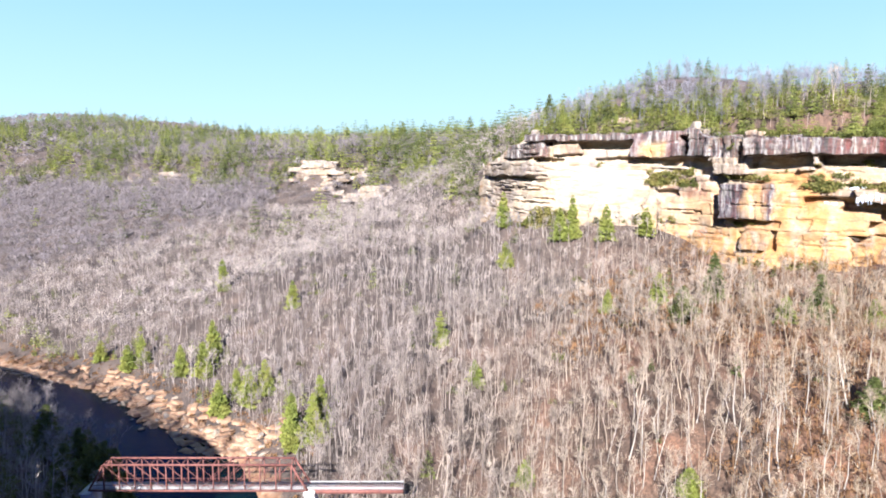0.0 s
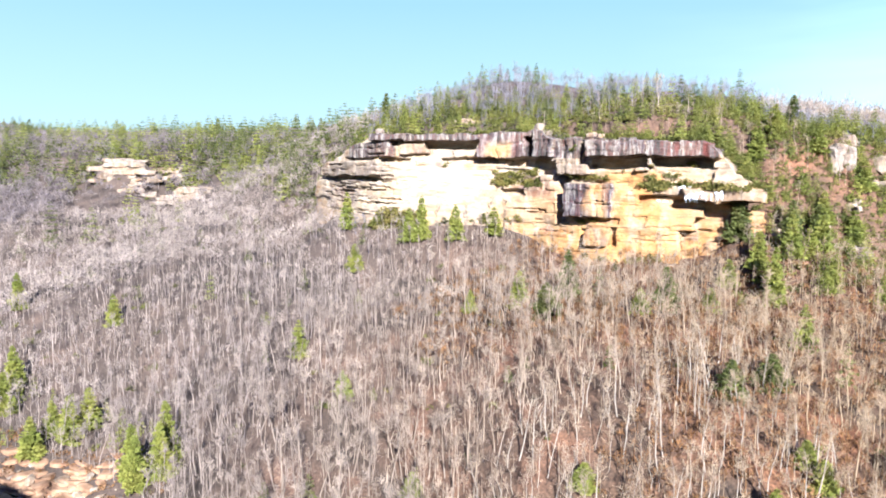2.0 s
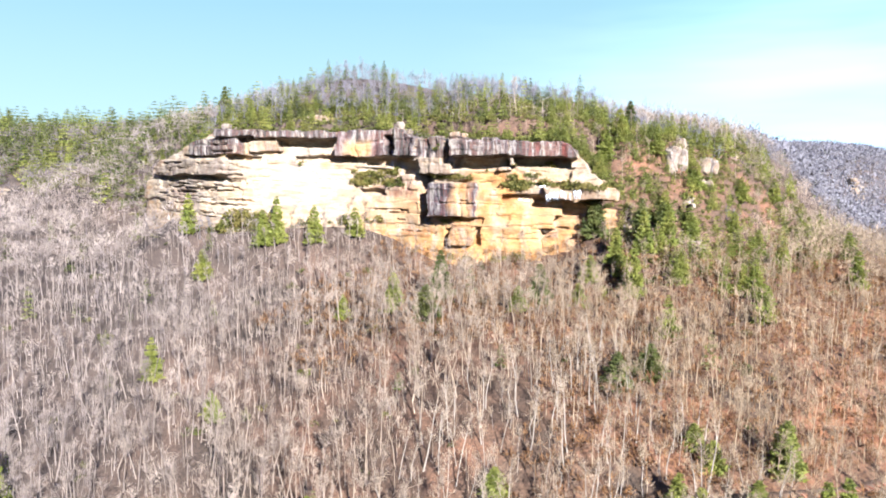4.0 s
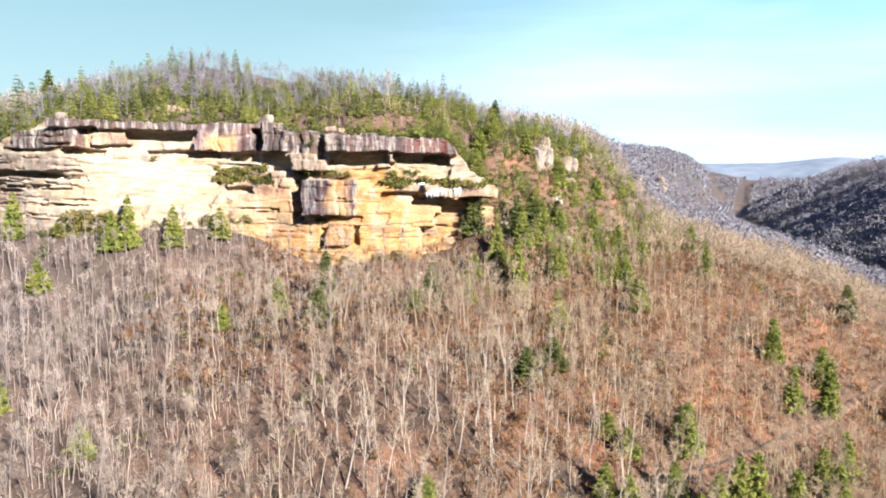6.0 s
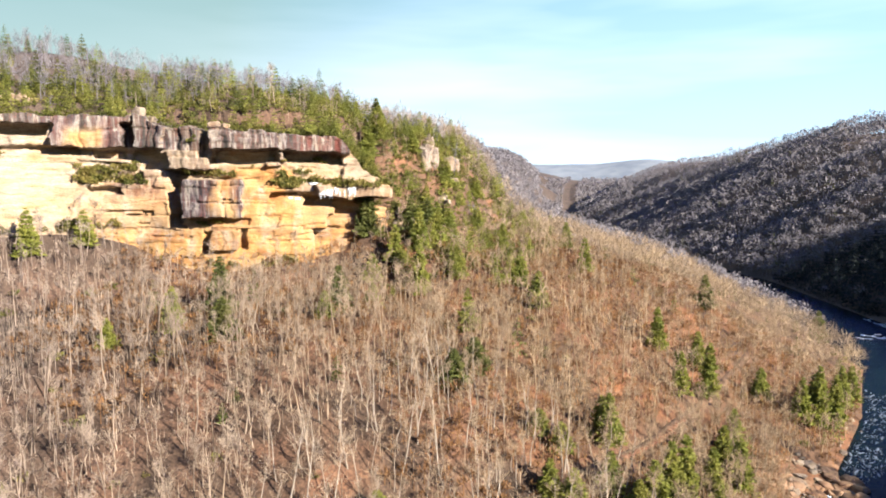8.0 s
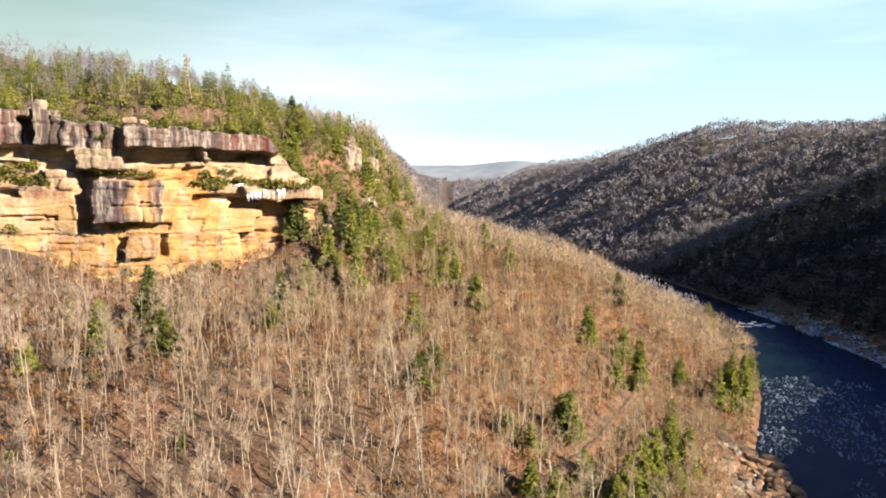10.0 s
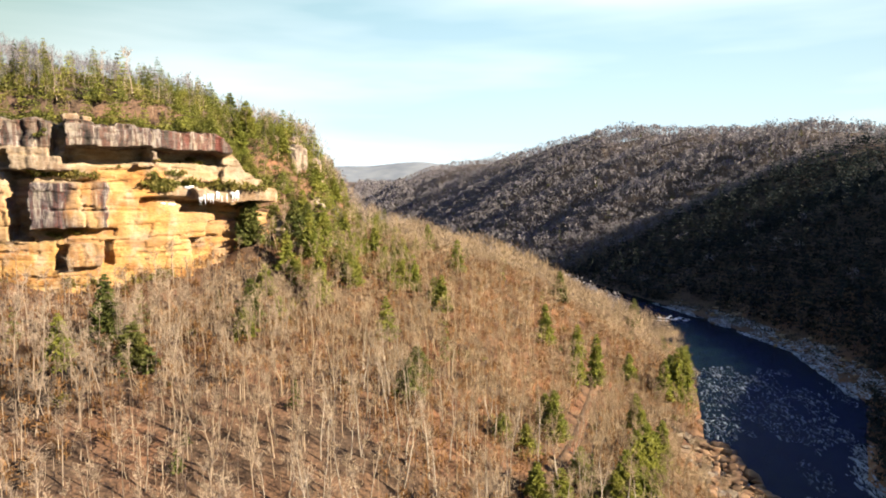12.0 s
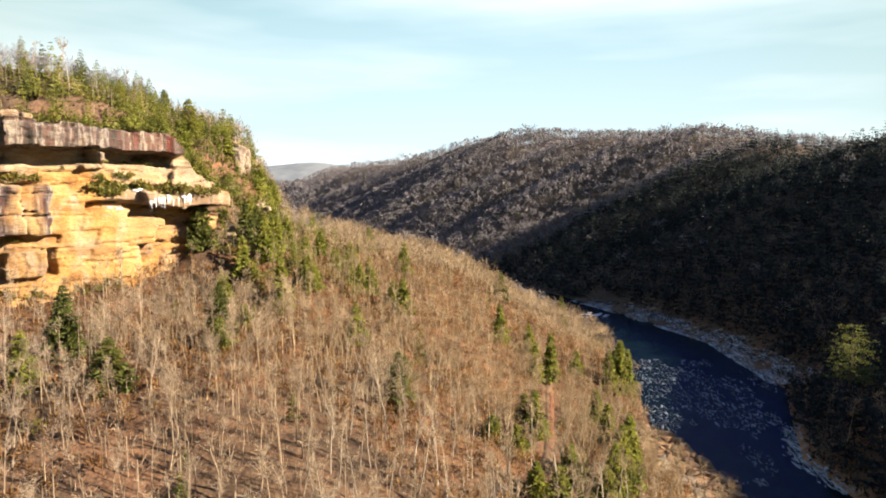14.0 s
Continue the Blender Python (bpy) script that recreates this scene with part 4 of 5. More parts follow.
def evergreens():
    r = np.random.default_rng(5)
    small = [conifer(r, h, w, 9, 5, 4, 1.9) for h, w in ((10, 2.4), (12, 2.9), (8, 2.3), (14, 3.0), (11, 3.4))]
    strew("rim_pines", small[:4], scatter(6.0, 30, 900, rim_green), NEEDLE, "green pines along the rim and crags", "conifers", (0.45, 1.0))
    tall = [conifer(r, h, w, 14, 7, 8, 1.6, power=0.8, gap=0.1) for h, w in ((13, 4.0), (15, 4.4), (12, 4.4))]
    strew("crag_pines", tall, scatter(10, 30, 620, east_green), NEEDLE, "bright green pines on the steep end of the spur", "conifers", (0.5, 1.2))
    broad = [conifer(r, h, w, 10, 7, 5, 2.1, power=0.75, gap=0.06) for h, w in ((16, 4.4), (19, 4.6), (14, 4.2), (18, 5.0))]
    west = scatter(8.2, 300, 1500, west_green)
    pale = grain(west[:, 0], west[:, 1], 60, 8, 2) + rng.normal(0, 0.2, len(west)) > 0.0
    strew("west_pines", broad, west[~pale], HEMLOCK, "green pines along the far rim", "conifers", (0.8, 1.6))
    strew("pale_pines", broad, west[pale], NEEDLE, "yellow-green pines along the far rim", "conifers", (0.75, 1.5))
    strew("bright_pines", tall, scatter(8, 30, 620, east_green), YELLOW, "yellow-green pines on the steep end of the spur", "conifers", (0.45, 1.05))
    cones = [conifer(r, h, w, 16, 8, 8, 1.15, power=0.72, gap=0.06) for h, w in ((13, 3.3), (15, 3.6), (12, 3.5))]
    top = scatter(6.5, 30, 620, hill_green)
    shade = rng.random(len(top)) < 0.4
    strew("hilltop_pines", cones, top[~shade], NEEDLE, "green pines rising over the hilltop woods", "conifers", (0.45, 0.95))
    strew("hilltop_hemlocks", cones, top[shade], HEMLOCK, "darker conical hemlocks among the hilltop pines", "conifers", (0.5, 1.1))
    nose = scatter_any(4.6, 420, lambda x, y, d, s, ws, dr: (dr > 0) & (x > 196) & (x < 292) & (y > 238) & (y < 325) & (rng.random(x.shape) < 0.6))
    strew("spur_pines", cones, nose, YELLOW, "yellow-green young pines clinging to the end of the spur", "conifers", (0.3, 0.72))
    strew("hemlocks", small, scatter(7.5, 30, 800, slope_green), HEMLOCK, "dark hemlocks scattered through bare woods", "conifers", (0.5, 1.1))
    strew("far_pines", small[:3], scatter(38, 800, 1900, lambda x, y, d, s, ws, dr: (s < 300) & ((dr > 0) | (d < 560)) & (rng.random(x.shape) < 0.3)), HEMLOCK, "dark pines on distant ridges", "conifers", (0.8, 1.4))
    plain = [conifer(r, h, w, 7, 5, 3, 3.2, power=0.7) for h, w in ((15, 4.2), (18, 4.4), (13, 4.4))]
    strew("shade_hemlocks", plain, scatter(9.8, 30, 900, north_face), SHADE_NEEDLE, "hemlocks with shade-darkened needles over the north-facing slope", "conifers", (0.7, 1.4))
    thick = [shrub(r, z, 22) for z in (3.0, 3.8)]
    strew("shade_laurel", thick, scatter(4.9, 30, 800, north_face), SHADE_NEEDLE, "added thicket with shade-darkened leaves under the slope's hemlocks", "shrubs", (0.7, 1.4))
    brown = [shrub(r, z, 40) for z in (1.2, 1.7, 2.2)]
    strew("bank_shrubs", brown, scatter_any(3.2, 450, lambda x, y, d, s, ws, dr: (dr > 0) & (x < -48) & (x > -300) & (d > 7) & (d < 24) & (rng.random(x.shape) < 0.45)), BEECH, "rust-brown brush along the rocky bank", "shrubs", (0.6, 1.3))
    strew("bench_scrub", thick, scatter_any(4.5, 640, lambda x, y, d, s, ws, dr: (dr < 0) & (((x > 285) & (x < 590) & (d > 5) & (d < 30) & (rng.random(x.shape) < 0.6)) | ((x > 110) & (x < 300) & (d > 3) & (d < 60)))), SHADE_NEEDLE, "added scrub with shade-darkened leaves on the river bench", "shrubs", (0.4, 0.9))
    low = [shrub(r, z) for z in (1.5, 2.1, 2.8)]
    strew("spur_laurel", low, scatter_any(2.0, 420, lambda x, y, d, s, ws, dr: (dr > 0) & (x > 196) & (x < 292) & (y > 238) & (y < 325) & (rng.random(x.shape) < 0.6)), LAUREL, "laurel on the steep end of the spur", "shrubs", (0.5, 1.1))
    strew("laurel_thicket", low, scatter(2.9, 30, 620, shrubs_on), LAUREL, "yellow-green laurel thicket on the rim and ledges", "shrubs", (0.7, 1.4))


# rows of x, y, height, reach
PINES = [(229, 146, 17, 2.8), (-57, 253, 17, 3.0), (-49, 252, 18, 3.0), (-80, 302, 15, 3), (-139, 430, 19, 3.0), (-120, 352, 17, 3.0), (-81, 366, 14, 2.6), (67, 276, 9, 2.2), (139, 139, 15, 3), (308, 216, 14, 2.8), (273, 193, 16, 3.0), (118, 116, 19, 3.0), (115, 131, 10, 2.6), (110, 122, 10, 3), (35, 398, 19, 3.0),
         (61, 358, 16, 3.0), (67, 355, 21, 3.0), (82, 345, 17, 3.0), (100, 338, 13, 3.0), (203, 276, 15, 3.0), (221, 255, 14, 3.0), (202, 252, 15, 3.0), (340, 278, 13, 3), (269, 252, 13, 3.0), (261, 233, 13, 3.0), (257, 218, 12, 3), (397, 260, 10, 2.6), (198, 225, 10, 2.6), (213, 277, 12, 3),
         (229, 268, 10, 2.6), (233, 250, 14, 3.0), (293, 266, 12, 3), (246, 258, 13, 3), (298, 78, 18, 3.0), (311, 74, 17, 3.0), (285, 86, 14, 3.0), (167, 110, 15, 3.0), (160, 104, 16, 3.0), (-171, 365, 13, 3.0), (-133, 341, 15, 3.0), (-118, 331, 17, 3.0), (-99, 295, 15, 3.0), (-86, 297, 17, 3),
         (-165, 369, 14, 3), (-59, 260, 18, 3.0), (-94, 305, 13, 2.6), (-193, 380, 11, 2.8), (174, 229, 21, 3.0), (180, 245, 15, 3.0), (191, 240, 18, 3.0), (206, 240, 17, 3.0), (258, 86, 24, 3.0), (268, 80, 21, 3.0), (253, 92, 18, 3.0), (121, 113, 21, 3.0), (113, 119, 15, 3.0), (224, 124, 21, 3.0),
         (85, 268, 14, 2.8), (214, 202, 15, 2.6), (196, 186, 14, 2.8), (117, 146, 8, 2.6), (209, 132, 16, 2.6), (64, 171, 7, 2.6), (150, 235, 9, 2.6), (206, 191, 11, 2.8), (212, 206, 12, 2.6), (118, 153, 7, 2.4), (100, 136, 10, 2.6), (140, 109, 16, 3), (117, 231, 9, 2.5), (169, 249, 11, 2.9),
         (99, 142, 9, 2.5), (-48, 261, 20, 3.0), (33, 360, 13, 3.0), (142, 142, 12, 3.0), (243, 132, 15, 3.0), (190, 110, 15, 3.0), (255, 108, 13, 3.0)]
HEMLOCKS = [(131, 181, 10, 3.8), (316, 142, 16, 3.8), (200, 250, 19, 3.8), (214, 250, 19, 3.8), (184, 262, 20, 3.8), (246, 302, 17, 3.8), (70, 459, 22, 3.8), (-45, 787, 24, 3.8), (-116, 214, 15, 3.8), (-106, 205, 17, 3.8), (-121, 226, 14, 3.8), (-98, 199, 14, 3.8), (-128, 215, 16, 3.8), (-104, 210, 21, 3.6), (-105, 206, 22, 3.8), (-110, 192, 17, 3.8), (-108, 202, 18, 3.8), (-105, 211, 17, 3.6), (-114, 208, 19, 3.8), (430, 92, 18, 3.8),
            (262, 88, 19, 3.7), (148, 302, 11, 2.9), (116, 180, 10, 3.5), (88, 248, 12, 3.8), (131, 236, 15, 3.7), (108, 271, 19, 3.7)]
BUSHY = [(200, 240, 11, 2.4), (194, 221, 10, 2.4), (203, 208, 11, 2.6), (-1, 283, 13, 2.8), (12, 254, 9, 2.6), (25, 203, 7, 2.6), (160, 199, 14, 3.0)]


def lone_trees():
    r = np.random.default_rng(9)
    for rows, name, mat, label, shape in (
            (PINES, "pine_tree", YELLOW, "yellow-green pine standing among leafless trees", dict(levels=19, per=9, tufts=24, leaf=0.25, droop=0.1, gap=0.08, power=0.66, flat=0.5)),
            (HEMLOCKS, "hemlock_tree", HEMLOCK, "dark green hemlock with drooping boughs on the slope", dict(levels=20, per=9, tufts=22, leaf=0.25, droop=0.22, gap=0.05, power=0.7, flat=0.5)),
            (BUSHY, "young_pine", YELLOW, "bright yellow-green young pine on leaf litter", dict(levels=16, per=8, tufts=20, leaf=0.24, droop=0.16, gap=0.03, power=0.8, flat=0.5))):
        first = []
        for k in range(4):
            t = tagged(new(name), label, "tree", name.replace("_tree", "").replace("young_", "young ") + " trees on the gorge side")
            part("trunk", mesh_of("trunk", *merged([tube((0, 0, -0.08), (0, 0, 0.5), 0.014, 0.009, 6), tube((0, 0, 0.5), (0, 0, 0.98), 0.009, 0.002, 5)])), STEM, t)
            part("crown", mesh_of("crown", *conifer(r, 1.0, 0.5, **{**shape, "levels": shape["levels"]})), mat, t)
            first.append(t)
        for k, (x, y, h, w) in enumerate(rows):
            m = pose(x, y, float(land(x, y)), 0, 0, rng.uniform(0, 360)) @ Matrix.Diagonal((w * 3.0, w * 3.0, h * 1.12, 1))
            if k < 4:
                first[k].matrix_basis = m
            else:
                src = first[k % 4]
                copy_thing(src, m @ Matrix.Diagonal((*[1 / v for v in src.scale], 1)))
    # one old pine with a broad rounded head on the far bank
    old = tagged(new("old_pine"), "tall old pine with a broad rounded crown by the river", "tree")
    part("trunk", mesh_of("trunk", *merged([tube((0, 0, -2), (0.4, 0, 22), 0.75, 0.5, 7), tube((0.4, 0, 22), (0, 0, 39), 0.5, 0.1, 6)])), STEM, old)
    part("crown", mesh_of("crown", *conifer(r, 41, 12.5, 14, 9, 36, 1.5, droop=0.12, gap=0.46, power=0.3)), HEMLOCK, old)
    old.matrix_basis = pose(210, 2, float(land(210, 2)))


woods()
evergreens()
lone_trees()

# ---------------------------------------------------------------- crags and boulders
def rock_stack(q, wide, deep, high):
    """One joint block: a rough mass split along two joint sets and its bedding."""
    bm = bmesh.new()
    bmesh.ops.create_icosphere(bm, subdivisions=3, radius=1.3)
    base = np.concatenate([np.eye(3), -np.eye(3), q.normal(0, 1, (5, 3)) * (1, 1, 0.5)])
    cut = base + q.normal(0, 0.12, base.shape)
    cut /= np.linalg.norm(cut, axis=1)[:, None]
    reach = np.r_[q.uniform(0.72, 1.0, 6), q.uniform(0.85, 1.1, 5)]
    p = np.array([v.co for v in bm.verts])
    for turn in range(2):
        for c, d in zip(cut, reach):
            p = p - c * np.maximum(p @ c - d, 0)[:, None]
    # beds weather back unevenly
    bed = np.sin(p[:, 2] * q.uniform(4, 8) + q.uniform(0, 6))
    p[:, :2] *= (1 - 0.07 * (bed > 0.55))[:, None]
    p += q.normal(0, 0.018, p.shape)
    f = np.array([[v.index for v in t.verts] for t in bm.faces])
    bm.free()
    return p * (wide / 2, deep / 2, high * 0.62) + (0, 0, high * 0.38), f


def rock_mass(name, wide, deep, high, seed, label):
    """A crag of several joint blocks of unlike height, leaning on one another."""
    q = np.random.default_rng(seed)
    n = max(4, int(wide / max(high, 4) * 2.6))
    mass = tagged(new(name), label, "rock outcrop", "rock outcrops")
    for k in range(n):
        u = (k + 0.5) / n + q.uniform(-0.12, 0.12)
        w, h = wide / n * q.uniform(0.9, 1.7), high * q.uniform(0.4, 1.05) * (1 - 0.5 * abs(2 * u - 1) ** 3)
        ob = part("rock_block", mesh_of("rock_block", *rock_stack(q, w, deep * q.uniform(0.55, 1.0), h)), BOULDER, mass)
        ob.matrix_basis = pose((u - 0.5) * wide, q.uniform(-0.3, 0.3) * deep, 0, q.normal(0, 6), q.normal(0, 6), q.normal(0, 15))
    return mass


# rows of x, y, sink, width, depth, height, turn
CRAGS = [(240, 264, 2, 13, 10, 13, 20), (250, 272, 1, 9, 6, 7, 10), (267, 268, 1, 14, 8, 9, 15), (238, 256, 1, 9, 6, 6, 40), (256, 262, 1, 9, 6, 6, 15),
         (222, 254, 1, 7, 5, 6, 30), (97, 374, 1, 13, 6, 4, -35), (292, 304, 1, 10, 6, 7, 10), (200, 256, 1, 7, 6, 8, 0)]
LEDGES = [(-118, 642, 8, 52, 14, 17, -8), (-104, 622, 3, 26, 12, 11, 0), (-64, 600, 1, 40, 12, 12, 4), (-84, 648, 4, 30, 12, 12, 6), (-493, 858, 2, 40, 14, 11, -25), (-413, 826, 2, 22, 12, 8, -25), (-305, 762, 2, 46, 14, 12, -28),
          (-356, 792, 2, 24, 12, 8, -28), (330, 262, 1, 12, 8, 6, 10), (221, 243, 2, 36, 8, 9, -4),
          (866, 508, 4, 34, 14, 20, 22), (905, 528, 4, 46, 14, 24, 24), (950, 548, 4, 34, 14, 17, 22)]


def ledge_rows(q, mass, wide, deep, high):
    """Tiers of long slabs, each set back a little from the one below."""
    shift = q.uniform(-0.16, 0.16, 6)
    for tier in range(6):
        n = int(q.integers(3, 7))
        for k in range(n):
            u, t = (k + 0.5) / n + q.uniform(-0.1, 0.1), high / 5.4
            ob = part("rock_block", mesh_of("rock_block", *rock_stack(q, wide / n * q.uniform(1.0, 1.8), deep * q.uniform(0.6, 1), t * q.uniform(0.9, 1.5))), BOULDER, mass)
            ob.matrix_basis = pose((u - 0.5) * wide * (1 - 0.12 * tier) + shift[tier] * wide, q.uniform(-0.15, 0.15) * deep + 0.07 * deep * tier + (0.16 * deep if tier % 2 else 0), (tier - 0.4) * t, q.normal(0, 2), q.normal(0, 2), q.normal(0, 8))


def crags():
    for k, (x, y, low, w, d, h, turn) in enumerate(LEDGES):
        ob = tagged(new("rock_ledge"), "long pale sandstone ledges stepping out of the wooded slope", "rock ledge", "rock ledges on the far slopes")
        ledge_rows(np.random.default_rng(140 + k), ob, w, d, h)
        ob.matrix_basis = pose(x, y, float(land(x, y)) - low, 0, 0, turn)
    for k, (x, y, low, w, d, h, turn) in enumerate(CRAGS):
        ob = rock_mass("rock_outcrop", w, d, h, 40 + k, "pale bedded sandstone outcrop among green pines")
        ob.matrix_basis = pose(x, y, float(land(x, y)) - low, 0, 0, turn)


def boulder_mesh(seed):
    q = np.random.default_rng(seed)
    bm = bmesh.new()
    bmesh.ops.create_icosphere(bm, subdivisions=2, radius=1.0)
    cut = q.normal(0, 1, (13, 3))
    cut /= np.linalg.norm(cut, axis=1)[:, None]
    reach = q.uniform(0.45, 0.8, 13)
    for v in bm.verts:
        p = np.array(v.co)
        for c, d in zip(cut, reach):
            over_by = p @ c - d
            if over_by > 0:
                p = p - c * over_by
        v.co = p + q.normal(0, 0.02, 3)
    me = bpy.data.meshes.new("boulder")
    bm.to_mesh(me)
    bm.free()
    return me


def boulders():
    shapes = [boulder_mesh(k) for k in range(6)]
    for me in shapes:
        me.materials.append(BOULDER)
    q = np.random.default_rng(21)
    # rows of x0, y0, x1, y1, spread, count
    for x0, y0, x1, y1, spread, count, group in ((-190, 360, -118, 296, 5, 30, "boulders on the upstream bank"), (-118, 296, -62, 256, 4.5, 40, "boulders on the upstream bank"),
                                                 (128, 78, 215, 84, 3.5, 80, "boulders on the downstream bank"), (135, 88, 230, 92, 2.6, 60, "boulders on the downstream bank"), (215, 84, 290, 76, 4, 20, "boulders on the downstream bank"), (330, -30, 545, 18, 8, 70, "boulders on the shaded bank")):
        for k in range(count):
            t = q.uniform()
            x, y = x0 + (x1 - x0) * t + q.normal(0, spread), y0 + (y1 - y0) * t + q.normal(0, spread)
            big = min(0.6 + q.exponential(0.9), 3.4)
            ob = part("boulder", shapes[int(q.integers(6))], None)
            tagged(ob, "pale orange sandstone boulder on the river bank", "boulder", group)
            z = max(float(land(x, y)), -0.3)
            ob.matrix_basis = pose(x, y, z + 0.15 * big, q.uniform(-25, 25), q.uniform(-25, 25), q.uniform(0, 360)) @ Matrix.Diagonal((big * 1.25, big, big * 0.62, 1))


def bank_shelves():
    """Low slabs of scoured bedrock along the sunlit bank."""
    q = np.random.default_rng(51)
    for k in range(186):
        t, off = (k % 62) / 61, (1, 6, 12)[k // 62] + q.normal(0, 2.4)
        x = np.interp(t, [0, 0.12, 0.3, 0.45, 0.6, 0.75, 1], [-245, -190, -162, -140, -116, -100, -74]) + off * 0.62 + q.normal(0, 1.8)
        y = np.interp(t, [0, 0.12, 0.3, 0.45, 0.6, 0.75, 1], [384, 360, 338, 312, 290, 276, 264]) + off * 0.75 + q.normal(0, 1.8)
        me = mesh_of("bank_rock", *rock_stack(q, q.uniform(5, 14), q.uniform(3, 7), q.uniform(1.0, 2.2)))
        ob = tagged(part("bank_rock", me, SHELF), "orange-tan scoured bedrock slab at the water's edge", "rock slab", "bedrock slabs along the bank")
        ob.matrix_basis = pose(x, y, max(float(land(x, y)), 0) - 1.1, q.uniform(-12, 12), q.uniform(-12, 12), -52 + q.normal(0, 25))
    for k in range(70):
        t = q.random()
        x, y = 140 + 66 * t + q.normal(0, 2), 104 - 34 * q.random() * (1 - 0.4 * t)
        big = q.uniform(0.7, 1.5)
        ob = part("bank_rock", mesh_of("bank_rock", *rock_stack(q, 4.2 * big, 2.8 * big, 1.5 * big)), SHELF)
        tagged(ob, "orange-brown bedrock slab beside the rapids", "rock slab", "bedrock slabs beside the rapids")
        ob.matrix_basis = pose(x, y, max(float(land(x, y)), 0) - 0.35, q.uniform(-10, 10), q.uniform(-10, 10), q.normal(0, 35))


def rapids_rocks():
    """Sunlit slabs that run out into the water below the pines."""
    q = np.random.default_rng(57)
    for k in range(90):
        t, big = q.random(), q.uniform(0.6, 1.6)
        x, y = 158 + 66 * t + q.normal(0, 1.5), 63 + 8 * t + 15 * q.random() ** 1.4
        ob = part("bank_rock", mesh_of("bank_rock", *rock_stack(q, 4.4 * big, 3.0 * big, 1.7 * big)), SHELF)
        tagged(ob, "orange-brown bedrock slab at the edge of the rapids", "rock slab", "bedrock slabs beside the rapids")
        ob.matrix_basis = pose(x, y, max(float(land(x, y)), 0) - 0.45, q.uniform(-14, 14), q.uniform(-14, 14), q.uniform(0, 180))


crags()
rapids_rocks()
bank_shelves()
boulders()

# ---------------------------------------------------------------- ice and white water
def flakes(name, places, sizes, mat, label, category, thick, base=None, heading=-0.1):
    """Flat ragged plates lying on the water."""
    q = np.random.default_rng(31)
    vs, fs, k = [], [], 0
    a = np.arange(7) * 2 * np.pi / 7
    base = np.zeros(len(places)) if base is None else base
    for (x, y), w, z in zip(places, sizes, base):
        rad, turn, e = w * q.uniform(0.6, 1.15, 7), q.normal(heading, 0.3), q.uniform(0.09, 0.26)
        px, py = np.cos(a) * rad, np.sin(a) * rad * e
        rx, ry = px * np.cos(turn) - py * np.sin(turn) + x, px * np.sin(turn) + py * np.cos(turn) + y
        vs.append(np.concatenate([np.c_[rx, ry, np.full(7, z + thick)], np.c_[rx, ry, np.full(7, z - 0.1)], [[x, y, z + thick * 1.3]]]))
        i = np.arange(7)
        j = (i + 1) % 7
        fs.append(np.concatenate([np.stack([i, j, np.full(7, 14)], -1), np.stack([i + 7, j + 7, j], -1), np.stack([i + 7, j, i], -1)]) + k)
        k += 15
    return tagged(part(name, mesh_of(name, np.concatenate(vs), np.concatenate(fs)), mat), label, category, kind="stuff")


def by_river(x, off):
    """A place at x along the river, off metres to the left of its middle line."""
    w = np.interp(x, RIVER[8:, 0], np.arange(8, len(RIVER)))
    mid = np.interp(x, RIVER[8:, 0], RIVER[8:, 1])
    return mid + off, np.interp(w, np.arange(len(HALF)), HALF)


def river_ice():
    q = np.random.default_rng(33)
    n = 5200
    x = 172 + 190 * q.random(n)
    half = by_river(x, 0)[1]
    off = q.uniform(-1, 1, n) * half * 0.95
    y = by_river(x, off)[0]
    thick = grain(x, y * 2.6, 26, 5, 4) + 0.42 * np.exp(-((x - 285) / 55) ** 2) - 0.3 * (1 - step(x, 205, 240)) - 0.9 * step(x, 335, 362) - 0.25 * step(-off, 30, 38) + 0.5 * (off < -half * 0.8) * (x < 235)
    keep = thick > 0.02
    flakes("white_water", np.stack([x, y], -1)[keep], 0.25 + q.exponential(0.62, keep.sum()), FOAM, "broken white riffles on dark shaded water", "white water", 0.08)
    # frozen spray and plates of ice on the low bench of the shaded bank, and along the nearer edges
    m = 7000
    x = 300 + 270 * q.random(m)
    mid, half = by_river(x, 0)
    off = -half + 4 - 27 * q.random(m) ** 1.3
    y = mid + off
    keep = (grain(x, y * 1.6, 26, 9, 4) > -0.3) & (off > -half - 27)
    near = 165 + 70 * q.random(500)
    edge, wide = by_river(near, 0)
    x, y = np.r_[x[keep], near], np.r_[y[keep], edge - wide + q.normal(1, 2.0, 500)]
    z = np.maximum(land(x, y), 0)
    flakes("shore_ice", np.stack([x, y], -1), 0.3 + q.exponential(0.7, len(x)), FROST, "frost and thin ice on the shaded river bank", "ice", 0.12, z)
    sheets = np.c_[500 + q.normal(0, 5, 14), np.linspace(44, 68, 14)]
    flakes("ice_sheet", sheets, q.uniform(1.6, 3.6, 14), ICE, "flat white ice sheet at the edge of the pool", "ice", 0.2, heading=1.4)
    lit = np.c_[q.uniform(196, 222, 60), q.normal(80, 2.6, 60)]
    flakes("bank_ice", lit, 0.5 + q.exponential(0.6, 60), ICE, "white ice plates among the bank rocks", "ice", 0.25)


river_ice()


